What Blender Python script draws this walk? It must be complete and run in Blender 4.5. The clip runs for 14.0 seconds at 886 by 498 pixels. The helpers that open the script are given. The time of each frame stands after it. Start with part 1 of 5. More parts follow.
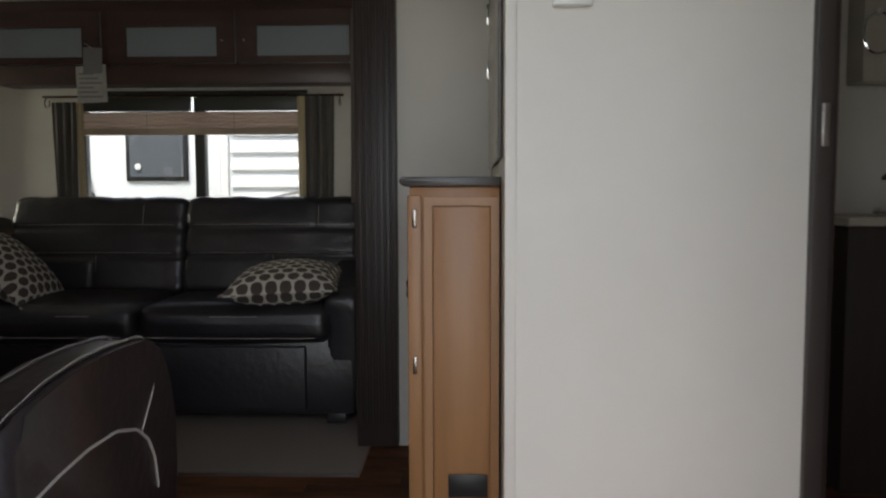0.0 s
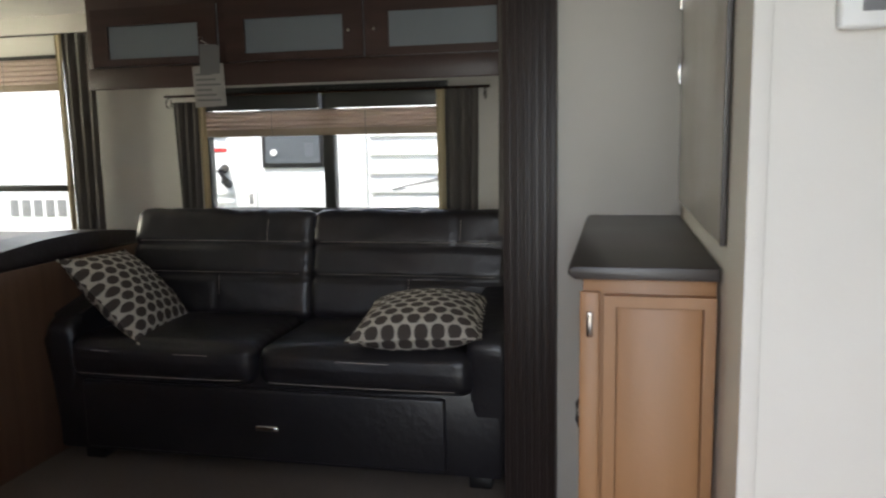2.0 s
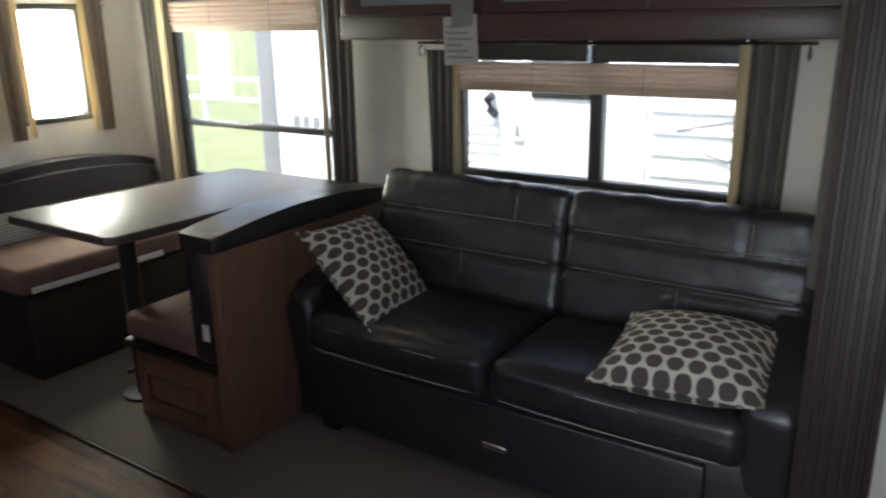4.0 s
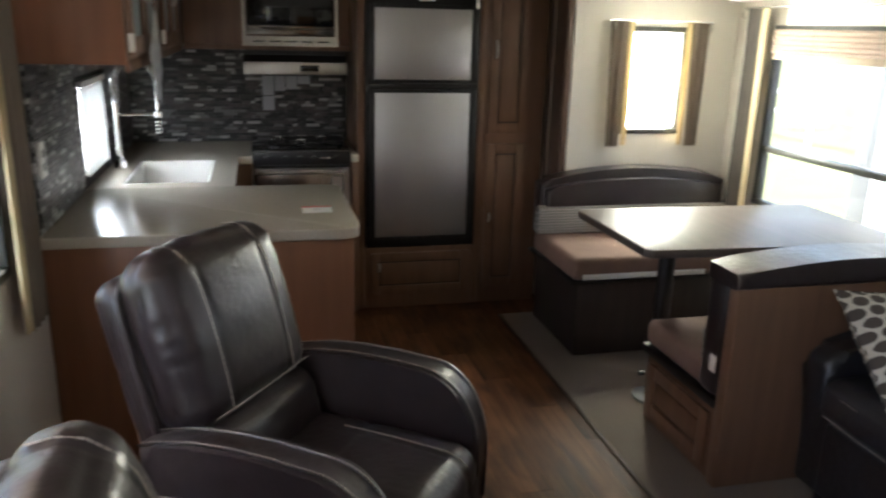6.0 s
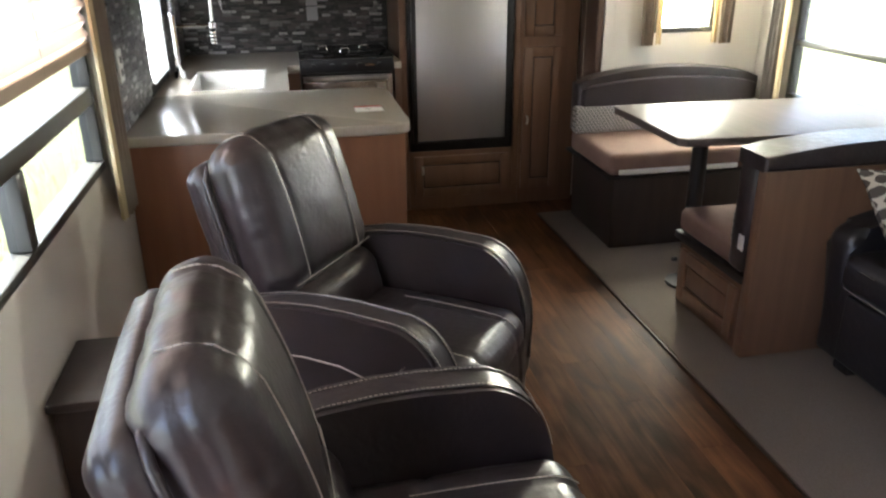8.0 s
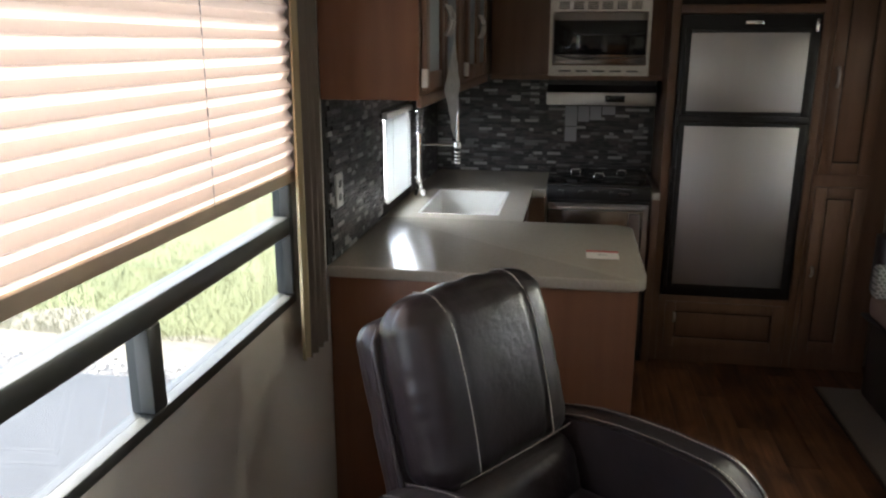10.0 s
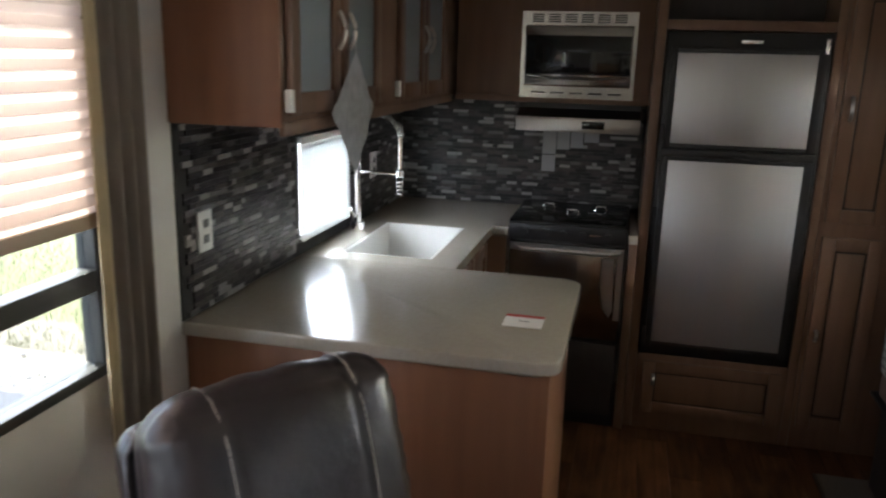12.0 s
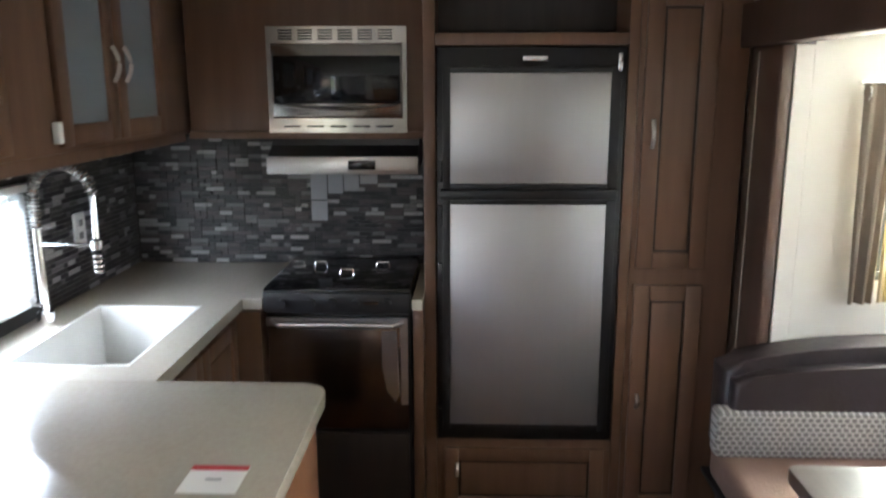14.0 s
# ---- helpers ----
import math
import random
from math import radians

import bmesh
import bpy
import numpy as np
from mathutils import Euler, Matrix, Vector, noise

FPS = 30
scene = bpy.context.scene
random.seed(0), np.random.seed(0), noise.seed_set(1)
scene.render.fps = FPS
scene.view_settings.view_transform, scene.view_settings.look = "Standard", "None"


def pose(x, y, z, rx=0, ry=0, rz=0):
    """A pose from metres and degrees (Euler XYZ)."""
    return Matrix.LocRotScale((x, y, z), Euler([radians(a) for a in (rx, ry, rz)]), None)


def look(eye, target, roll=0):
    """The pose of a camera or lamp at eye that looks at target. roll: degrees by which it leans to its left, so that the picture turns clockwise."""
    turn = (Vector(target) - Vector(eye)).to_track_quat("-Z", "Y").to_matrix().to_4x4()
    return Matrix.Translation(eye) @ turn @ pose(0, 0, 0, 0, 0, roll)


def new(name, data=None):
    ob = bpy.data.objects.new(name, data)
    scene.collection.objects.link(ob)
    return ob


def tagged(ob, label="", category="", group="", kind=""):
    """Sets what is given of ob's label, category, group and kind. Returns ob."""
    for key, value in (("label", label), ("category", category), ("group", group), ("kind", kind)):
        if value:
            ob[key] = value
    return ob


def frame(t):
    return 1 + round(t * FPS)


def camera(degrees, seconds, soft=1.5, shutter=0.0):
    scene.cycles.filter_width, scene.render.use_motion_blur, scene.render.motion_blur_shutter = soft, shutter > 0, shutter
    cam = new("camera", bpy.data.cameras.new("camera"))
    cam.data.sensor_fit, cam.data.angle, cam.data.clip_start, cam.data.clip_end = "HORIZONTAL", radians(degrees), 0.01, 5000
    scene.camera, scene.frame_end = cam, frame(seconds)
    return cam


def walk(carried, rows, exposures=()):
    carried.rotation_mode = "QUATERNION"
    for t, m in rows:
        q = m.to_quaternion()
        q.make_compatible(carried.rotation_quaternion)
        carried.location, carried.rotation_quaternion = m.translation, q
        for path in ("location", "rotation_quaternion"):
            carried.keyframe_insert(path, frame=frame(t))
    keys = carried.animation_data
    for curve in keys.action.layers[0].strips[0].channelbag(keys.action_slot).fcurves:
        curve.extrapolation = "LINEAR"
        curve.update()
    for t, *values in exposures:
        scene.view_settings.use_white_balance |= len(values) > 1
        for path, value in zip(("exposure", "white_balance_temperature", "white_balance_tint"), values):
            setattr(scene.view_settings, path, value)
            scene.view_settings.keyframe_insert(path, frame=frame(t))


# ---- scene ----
cam = camera(59.8, 14.0, soft=2.2, shutter=0.4)
PATH = [
    (0, (-0.548, 0.434, 0.934), (-0.614, 2.428, 0.791), -0.2),
    (0.5, (-0.559, 0.655, 1.021), (-0.693, 2.645, 0.885), -0.1),
    (1, (-0.559, 0.732, 1.095), (-0.846, 2.706, 0.942), -0.3),
    (1.5, (-0.608, 0.906, 1.115), (-0.917, 2.868, 0.882), -0.4),
    (2, (-0.639, 1.007, 1.199), (-1.077, 2.938, 0.916), -1.1),
    (4.5, (-0.769, 1.621, 1.536), (-2.059, 3.015, 0.909), -1.4),
    (5, (-0.736, 1.648, 1.566), (-2.3, 2.752, 0.986), -0.8),
    (5.5, (-0.673, 1.656, 1.579), (-2.439, 2.411, 1.02), 0.6),
    (6, (-0.64, 1.615, 1.578), (-2.505, 2.074, 1.02), 1.5),
    (6.5, (-0.61, 1.61, 1.56), (-2.491, 1.853, 0.927), 0.9),
    (7, (-0.537, 1.581, 1.55), (-2.384, 1.869, 0.838), 0.1),
    (7.5, (-0.43, 1.522, 1.528), (-2.22, 1.925, 0.733), 0.1),
    (8, (-0.408, 1.513, 1.543), (-2.225, 1.874, 0.79), -0.5),
    (8.5, (-0.504, 1.514, 1.563), (-2.376, 1.75, 0.9), 0.1),
    (9, (-0.619, 1.562, 1.587), (-2.529, 1.583, 0.997), -0.1),
    (11.5, (-1.297, 1.966, 1.609), (-3.172, 1.474, 1.117), 1.2),
    (12, (-1.439, 2.071, 1.618), (-3.327, 1.625, 1.133), 1.5),
    (12.5, (-1.618, 2.166, 1.622), (-3.54, 1.879, 1.151), 1.5),
    (13, (-1.826, 2.202, 1.621), (-3.751, 2.148, 1.08), 2.1),
    (13.5, (-1.981, 2.265, 1.605), (-3.913, 2.183, 1.092), 0.7),
    (14, (-2.187, 2.3, 1.625), (-4.141, 2.232, 1.204), -0.1),
]
walk(cam, [(t, look(eye, target, roll)) for t, eye, target, roll in PATH], [(0.0, 1.4, 6500, 10), (0.5, 1.74, 6600, 10), (1.0, 1.8, 6600, 10), (2.0, 2.05, 6400, 10), (4.5, 2.5, 5950, 10), (6.0, 3.15, 6100, 10), (7.5, 3.85, 6200, 11), (9.0, 3.1, 6150, 11), (11.5, 2.72, 6100, 11), (12.5, 3.55, 5800, 10), (14.0, 3.95, 5650, 10)])

# ---- world and light ----
world = bpy.data.worlds.new("sky_world")
scene.world = world
world.use_nodes = True
wn, wl = world.node_tree.nodes, world.node_tree.links
sky = wn.new("ShaderNodeTexSky")
sky.sky_type, sky.sun_disc = "NISHITA", False
SUN_EL, SUN_AZ = radians(62), radians(205)
sky.sun_elevation, sky.sun_rotation = SUN_EL, SUN_AZ
sky.dust_density = 3.0
wl.new(sky.outputs[0], wn["Background"].inputs[0])
wn["Background"].inputs[1].default_value = 0.14
sun_data = bpy.data.lights.new("sun", "SUN")
sun_data.energy, sun_data.angle, sun_data.color = 2.6, radians(6), (1.0, 0.95, 0.86)
sun = new("sun", sun_data)
sun_dir = Vector((math.sin(SUN_AZ) * math.cos(SUN_EL), math.cos(SUN_AZ) * math.cos(SUN_EL), math.sin(SUN_EL)))
sun.matrix_world = look(sun_dir * 30, (0, 0, 0))


def sky_lamp(name, eye, target, w, h, watts, col=(0.95, 0.98, 1.0)):
    """An area lamp in an opening, for the sky's light that comes in there."""
    d = bpy.data.lights.new(name, "AREA")
    d.shape, d.size, d.size_y, d.energy, d.color = "RECTANGLE", w, h, watts, col
    new(name, d).matrix_world = look(eye, target)


sky_lamp("sky_door", (-0.56, 0.16, 1.0), (-0.56, 1.0, 1.0), 0.72, 1.7, 4.2)
sky_lamp("sky_sink_window", (-4.215, 0.895, 1.135), (-4.215, 2.0, 1.135), 0.46, 0.33, 1.5)
sky_lamp("sky_wide_window", (-2.06, 0.918, 1.53), (-2.06, 2.0, 1.53), 1.55, 0.46, 0.46)
sky_lamp("sky_side_window", (-4.568, 3.715, 1.315), (-3.0, 3.715, 1.315), 0.30, 0.50, 4.2, (1.0, 0.96, 0.76))


# ---- materials ----
def mat(name, col, rough=0.5, metal=0.0, col2=None, scale=(6, 6, 6), amount=0.6, bump=0.0, bscale=60, spread=0.0, coat=0.0, rvar=0.1):
    """A principled material: two tones mixed by a stretched noise, gloss variation, fine relief."""
    m = bpy.data.materials.new(name)
    m.use_nodes = True
    nt = m.node_tree
    b = nt.nodes["Principled BSDF"]
    b.inputs["Metallic"].default_value = metal
    b.inputs["Coat Weight"].default_value = coat
    tc = nt.nodes.new("ShaderNodeTexCoord")
    mp = nt.nodes.new("ShaderNodeMapping")
    mp.inputs["Scale"].default_value = scale
    nt.links.new(tc.outputs["Object"], mp.inputs[0])
    nz = nt.nodes.new("ShaderNodeTexNoise")
    nz.inputs["Scale"].default_value = 1.0
    nz.inputs["Detail"].default_value = 6.0
    nt.links.new(mp.outputs[0], nz.inputs["Vector"])
    ramp = nt.nodes.new("ShaderNodeValToRGB")
    ramp.color_ramp.elements[0].position, ramp.color_ramp.elements[1].position = 0.5 - amount / 2, 0.5 + amount / 2
    ramp.color_ramp.elements[0].color = (*col, 1)
    ramp.color_ramp.elements[1].color = (*(col2 or [c * 1.12 for c in col]), 1)
    nt.links.new(nz.outputs[0], ramp.inputs[0])
    out = ramp.outputs[0]
    if spread:
        info = nt.nodes.new("ShaderNodeObjectInfo")
        hsv = nt.nodes.new("ShaderNodeHueSaturation")
        mr = nt.nodes.new("ShaderNodeMapRange")
        mr.inputs["To Min"].default_value, mr.inputs["To Max"].default_value = 1 - spread, 1 + spread
        nt.links.new(info.outputs["Random"], mr.inputs[0])
        nt.links.new(mr.outputs[0], hsv.inputs["Value"])
        nt.links.new(out, hsv.inputs["Color"])
        out = hsv.outputs[0]
    nt.links.new(out, b.inputs["Base Color"])
    rr = nt.nodes.new("ShaderNodeMapRange")
    rr.inputs["To Min"].default_value, rr.inputs["To Max"].default_value = max(0.02, rough - rvar / 2), rough + rvar / 2
    big = nt.nodes.new("ShaderNodeTexNoise")
    big.inputs["Scale"].default_value = 3.0
    big.inputs["Detail"].default_value = 4.0
    nt.links.new(tc.outputs["Object"], big.inputs["Vector"])
    nt.links.new(big.outputs[0], rr.inputs[0])
    nt.links.new(rr.outputs[0], b.inputs["Roughness"])
    if bump:
        bz = nt.nodes.new("ShaderNodeTexNoise")
        bz.inputs["Scale"].default_value = bscale
        bz.inputs["Detail"].default_value = 5.0
        nt.links.new(tc.outputs["Object"], bz.inputs["Vector"])
        bp = nt.nodes.new("ShaderNodeBump")
        bp.inputs["Strength"].default_value = bump
        bp.inputs["Distance"].default_value = 0.01
        nt.links.new(bz.outputs[0], bp.inputs["Height"])
        nt.links.new(bp.outputs[0], b.inputs["Normal"])
    return m


M_WALL = mat("wall_vinyl", (0.66, 0.63, 0.57), 0.55, col2=(0.71, 0.68, 0.62), scale=(7, 7, 7), amount=0.9, bump=0.06, bscale=140)
M_SATIN = mat("satin_panel", (0.46, 0.43, 0.385), 0.24, scale=(7, 7, 7))
M_CEIL = mat("ceiling_white", (0.72, 0.70, 0.66), 0.7, bump=0.1, bscale=200)
M_WOOD = mat("brown_wood", (0.14, 0.076, 0.047), 0.38, col2=(0.20, 0.112, 0.068), scale=(28, 28, 2.2), bump=0.05, bscale=90)
# Brown wood darkened: the shade in door recesses is put into the colour.
M_WOOD_DARK = mat("darkened_wood", (0.040, 0.022, 0.014), 0.5, scale=(28, 28, 2.2))
M_FASCIA = mat("fascia_wood", (0.085, 0.05, 0.036), 0.45, col2=(0.12, 0.07, 0.05), scale=(28, 28, 2.2), bump=0.05, bscale=90)
M_PANEL = mat("reddish_maple_wood", (0.20, 0.085, 0.042), 0.42, col2=(0.265, 0.118, 0.058), scale=(24, 24, 2.0), bump=0.05, bscale=90)
M_OVEN = mat("dark_steel", (0.24, 0.21, 0.19), 0.2, 1.0, scale=(4, 4, 60))
M_MAPLE = mat("maple_wood", (0.29, 0.14, 0.055), 0.42, col2=(0.38, 0.19, 0.08), scale=(24, 24, 2.0), bump=0.05, bscale=90)
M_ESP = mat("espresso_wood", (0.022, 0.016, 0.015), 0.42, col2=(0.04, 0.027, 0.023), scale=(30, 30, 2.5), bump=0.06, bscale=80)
M_CHERRY = mat("dark_cherry_wood", (0.045, 0.024, 0.02), 0.36, col2=(0.075, 0.04, 0.032), scale=(2.5, 30, 30), bump=0.05, bscale=80)
M_LEATHER = mat("dark_brown_leather", (0.019, 0.0135, 0.0145), 0.36, col2=(0.033, 0.024, 0.026), scale=(9, 9, 9), bump=0.20, bscale=42, rvar=0.12)
M_SOFA = mat("black_leather", (0.014, 0.013, 0.016), 0.35, col2=(0.024, 0.022, 0.026), scale=(9, 9, 9), bump=0.20, bscale=38, rvar=0.12)
for leather in (M_LEATHER, M_SOFA):
    leather.node_tree.nodes["Principled BSDF"].inputs["Specular IOR Level"].default_value = 0.65
M_STITCH = mat("stitch_thread", (0.42, 0.38, 0.34), 0.7)
M_STEEL = mat("brushed_steel", (0.50, 0.48, 0.46), 0.34, 1.0, scale=(4, 4, 90), bump=0.03, bscale=150)
M_FRIDGE = mat("satin_silver", (0.50, 0.49, 0.49), 0.42, 0.85, col2=(0.52, 0.51, 0.51), scale=(60, 60, 2), bump=0.02, bscale=200)
M_CHROME = mat("chrome", (0.8, 0.8, 0.8), 0.10, 1.0, rvar=0.05)
M_BLACK = mat("black_plastic", (0.014, 0.013, 0.014), 0.4, bump=0.04, bscale=120)
M_GLOSS = mat("black_glass", (0.008, 0.008, 0.009), 0.07, rvar=0.04)
M_COUNTER = mat("solid_counter", (0.42, 0.38, 0.315), 0.17, col2=(0.47, 0.43, 0.365), scale=(90, 90, 90), amount=0.5, bump=0.01, bscale=150, rvar=0.06)
M_SINK = mat("white_sink", (0.62, 0.61, 0.58), 0.3)
M_TABLE = mat("dark_table_laminate", (0.07, 0.056, 0.05), 0.40, col2=(0.11, 0.086, 0.076), scale=(3, 30, 30), rvar=0.05)
M_SUEDE = mat("brown_suede", (0.17, 0.105, 0.08), 0.9, col2=(0.22, 0.14, 0.11), scale=(12, 12, 12), bump=0.25, bscale=130)
M_CARPET = mat("tan_carpet", (0.155, 0.128, 0.105), 0.95, col2=(0.235, 0.195, 0.165), scale=(160, 160, 160), amount=0.5, bump=0.8, bscale=350)


def plank_mat():
    """Hand-scraped brown boards: each board has its own tone, grain and dark blotches."""
    m = mat("floor_plank", (0.10, 0.045, 0.022), 0.54, rvar=0.12, bump=0.07, bscale=45)
    nt = m.node_tree
    b = nt.nodes["Principled BSDF"]
    b.inputs["Specular IOR Level"].default_value = 0.12
    tc, info = nt.nodes.new("ShaderNodeTexCoord"), nt.nodes.new("ShaderNodeObjectInfo")
    off = nt.nodes.new("ShaderNodeVectorMath")
    off.operation = "SCALE"
    off.inputs[0].default_value = (37.0, 11.0, 0.0)
    nt.links.new(info.outputs["Random"], off.inputs["Scale"])
    put = nt.nodes.new("ShaderNodeVectorMath")
    nt.links.new(tc.outputs["Object"], put.inputs[0])
    nt.links.new(off.outputs[0], put.inputs[1])
    tones = []
    for scale, lo, hi in (((2.2, 42, 1), 0.30, 0.70), ((3.4, 9, 1), 0.34, 0.64)):
        mp = nt.nodes.new("ShaderNodeMapping")
        mp.inputs["Scale"].default_value = scale
        nt.links.new(put.outputs[0], mp.inputs[0])
        nz = nt.nodes.new("ShaderNodeTexNoise")
        nz.inputs["Scale"].default_value, nz.inputs["Detail"].default_value, nz.inputs["Distortion"].default_value = 1.0, 7.0, 0.6
        nt.links.new(mp.outputs[0], nz.inputs["Vector"])
        mr = nt.nodes.new("ShaderNodeMapRange")
        mr.inputs["From Min"].default_value, mr.inputs["From Max"].default_value = lo, hi
        nt.links.new(nz.outputs[0], mr.inputs[0])
        tones.append(mr.outputs[0])
    grain = nt.nodes.new("ShaderNodeValToRGB")
    grain.color_ramp.elements[0].color, grain.color_ramp.elements[1].color = (0.085, 0.035, 0.016, 1), (0.15, 0.064, 0.029, 1)
    nt.links.new(tones[0], grain.inputs[0])
    blot = nt.nodes.new("ShaderNodeMapRange")
    blot.inputs["To Min"].default_value, blot.inputs["To Max"].default_value = 0.45, 1.15
    nt.links.new(tones[1], blot.inputs[0])
    each = nt.nodes.new("ShaderNodeMapRange")
    each.inputs["To Min"].default_value, each.inputs["To Max"].default_value = 0.62, 1.3
    nt.links.new(info.outputs["Random"], each.inputs[0])
    mul = nt.nodes.new("ShaderNodeMath")
    mul.operation = "MULTIPLY"
    nt.links.new(blot.outputs[0], mul.inputs[0])
    nt.links.new(each.outputs[0], mul.inputs[1])
    hsv = nt.nodes.new("ShaderNodeHueSaturation")
    nt.links.new(mul.outputs[0], hsv.inputs["Value"])
    nt.links.new(grain.outputs[0], hsv.inputs["Color"])
    nt.links.new(hsv.outputs[0], b.inputs["Base Color"])
    return m


M_PLANK = plank_mat()
M_SUB = mat("subfloor", (0.035, 0.02, 0.014), 0.7)
M_TAUPE = mat("taupe_fabric", (0.19, 0.155, 0.125), 0.9, col2=(0.25, 0.21, 0.17), scale=(70, 70, 8), bump=0.3, bscale=250)
M_CURTAIN = mat("charcoal_fabric", (0.08, 0.071, 0.065), 0.9, col2=(0.125, 0.112, 0.10), scale=(70, 70, 8), bump=0.3, bscale=250)
M_LINING = mat("tan_lining", (0.50, 0.42, 0.27), 0.9, scale=(40, 40, 8), bump=0.2, bscale=200)
M_FRAME = mat("black_window_frame", (0.05, 0.052, 0.048), 0.36)
M_WHITE = mat("white_plastic", (0.70, 0.70, 0.67), 0.4)
M_PAPER = mat("paper", (0.75, 0.74, 0.70), 0.8)
M_TAG = mat("printed_tag_paper", (0.36, 0.34, 0.32), 0.8, col2=(0.46, 0.44, 0.41), scale=(30, 30, 30))
# Paper toned down to grey: the shade under the hood is in the colour.
M_SHEET = mat("shaded_paper", (0.40, 0.41, 0.44), 0.35)
M_RED = mat("red_print", (0.45, 0.03, 0.03), 0.7)
M_GREY = mat("grey_print", (0.18, 0.18, 0.18), 0.7)
M_DARKGREY = mat("dark_grey_trim", (0.05, 0.042, 0.038), 0.35)
M_SIDING = mat("white_siding", (0.72, 0.73, 0.73), 0.45, scale=(2, 2, 8))
M_GRASS = mat("grass", (0.115, 0.13, 0.05), 0.95, col2=(0.20, 0.205, 0.095), scale=(0.8, 0.8, 0.8), bump=0.8, bscale=30)
M_STRAW = mat("dry_straw_ground", (0.15, 0.135, 0.095), 0.95, col2=(0.25, 0.225, 0.165), scale=(9, 9, 9), amount=0.5, bump=0.9, bscale=45)
M_DRYGRASS = mat("dry_grass", (0.16, 0.165, 0.075), 0.9, col2=(0.28, 0.26, 0.15), scale=(1.5, 1.5, 1.5), amount=0.5)
M_CONCRETE = mat("worn_asphalt", (0.062, 0.066, 0.068), 0.9, col2=(0.095, 0.098, 0.098), scale=(1.2, 1.2, 1.2), bump=0.3, bscale=40)
M_GRAVEL = mat("gravel", (0.19, 0.18, 0.16), 0.95, col2=(0.33, 0.315, 0.285), scale=(25, 25, 25), bump=0.9, bscale=60)


def glass_mat(name, col, rough=0.0, solid=False):
    m = bpy.data.materials.new(name)
    m.use_nodes = True
    b = m.node_tree.nodes["Principled BSDF"]
    b.inputs["Base Color"].default_value = (*col, 1)
    b.inputs["Roughness"].default_value = rough
    b.inputs["IOR"].default_value = 1.45
    b.inputs["Transmission Weight"].default_value = 0.0 if solid else 1.0
    return m


M_GLASS = glass_mat("window_glass", (0.78, 0.80, 0.80))
M_TINT = glass_mat("tinted_glass", (0.10, 0.11, 0.12), 0.08, True)
M_FROST = mat("frosted_glass", (0.23, 0.265, 0.29), 0.4, col2=(0.25, 0.285, 0.31), rvar=0.04)


def lets_light(m, tint, share):
    """Makes a thin material let some of the daylight through."""
    nt = m.node_tree
    b, o = nt.nodes["Principled BSDF"], nt.nodes["Material Output"]
    tr = nt.nodes.new("ShaderNodeBsdfTranslucent")
    tr.inputs[0].default_value = (*tint, 1)
    mx = nt.nodes.new("ShaderNodeMixShader")
    mx.inputs[0].default_value = share
    nt.links.new(b.outputs[0], mx.inputs[1])
    nt.links.new(tr.outputs[0], mx.inputs[2])
    nt.links.new(mx.outputs[0], o.inputs[0])
    return m


M_SHADE = lets_light(mat("pleated_shade_fabric", (0.58, 0.46, 0.38), 0.9, col2=(0.63, 0.50, 0.41), scale=(90, 90, 90), bump=0.1, bscale=200), (0.74, 0.58, 0.48), 0.27)
M_SLAT = lets_light(mat("white_slat", (0.60, 0.61, 0.60), 0.45), (0.7, 0.72, 0.72), 0.07)
M_RAIL = mat("tan_rail", (0.42, 0.33, 0.24), 0.6)
M_POLISH = mat("polished_steel", (0.40, 0.375, 0.35), 0.16, 1.0, scale=(4, 4, 90))
lets_light(M_LINING, (0.62, 0.50, 0.28), 0.25)
lets_light(M_TAUPE, (0.36, 0.29, 0.21), 0.2)
M_TOWEL = mat("grey_towel", (0.50, 0.50, 0.51), 0.9, col2=(0.66, 0.66, 0.67), scale=(38, 38, 38), amount=0.4, bump=0.3, bscale=220)


def lattice_mat(name, k, ky, dark, light, cut, ax=(0, 1)):
    """Staggered rounded spots on a light ground, woven."""
    m = mat(name, light, 0.9, bump=0.3, bscale=300)
    nt = m.node_tree
    b = nt.nodes["Principled BSDF"]
    tc = nt.nodes.new("ShaderNodeTexCoord")
    sp = nt.nodes.new("ShaderNodeSeparateXYZ")
    nt.links.new(tc.outputs["Object"], sp.inputs[0])

    def op(kind, a, c=None):
        n = nt.nodes.new("ShaderNodeMath")
        n.operation = kind
        for i, v in enumerate((a, c)):
            if v is None:
                continue
            if isinstance(v, (int, float)):
                n.inputs[i].default_value = v
            else:
                nt.links.new(v, n.inputs[i])
        return n.outputs[0]
    cx = op("COSINE", op("MULTIPLY", sp.outputs[ax[0]], k))
    cy = op("COSINE", op("MULTIPLY", sp.outputs[ax[1]], ky))
    cz = op("COSINE", op("MULTIPLY", sp.outputs[ax[1]], 2 * ky))
    v = op("ADD", op("MULTIPLY", op("MULTIPLY", cx, cy), 2.0), cz)
    ramp = nt.nodes.new("ShaderNodeValToRGB")
    ramp.color_ramp.elements[0].position, ramp.color_ramp.elements[1].position = 0.5 + (cut - 0.12) / 6, 0.5 + (cut + 0.12) / 6
    ramp.color_ramp.elements[0].color, ramp.color_ramp.elements[1].color = (*light, 1), (*dark, 1)
    nt.links.new(op("ADD", op("DIVIDE", v, 6.0), 0.5), ramp.inputs[0])
    nt.links.new(ramp.outputs[0], b.inputs["Base Color"])
    return m


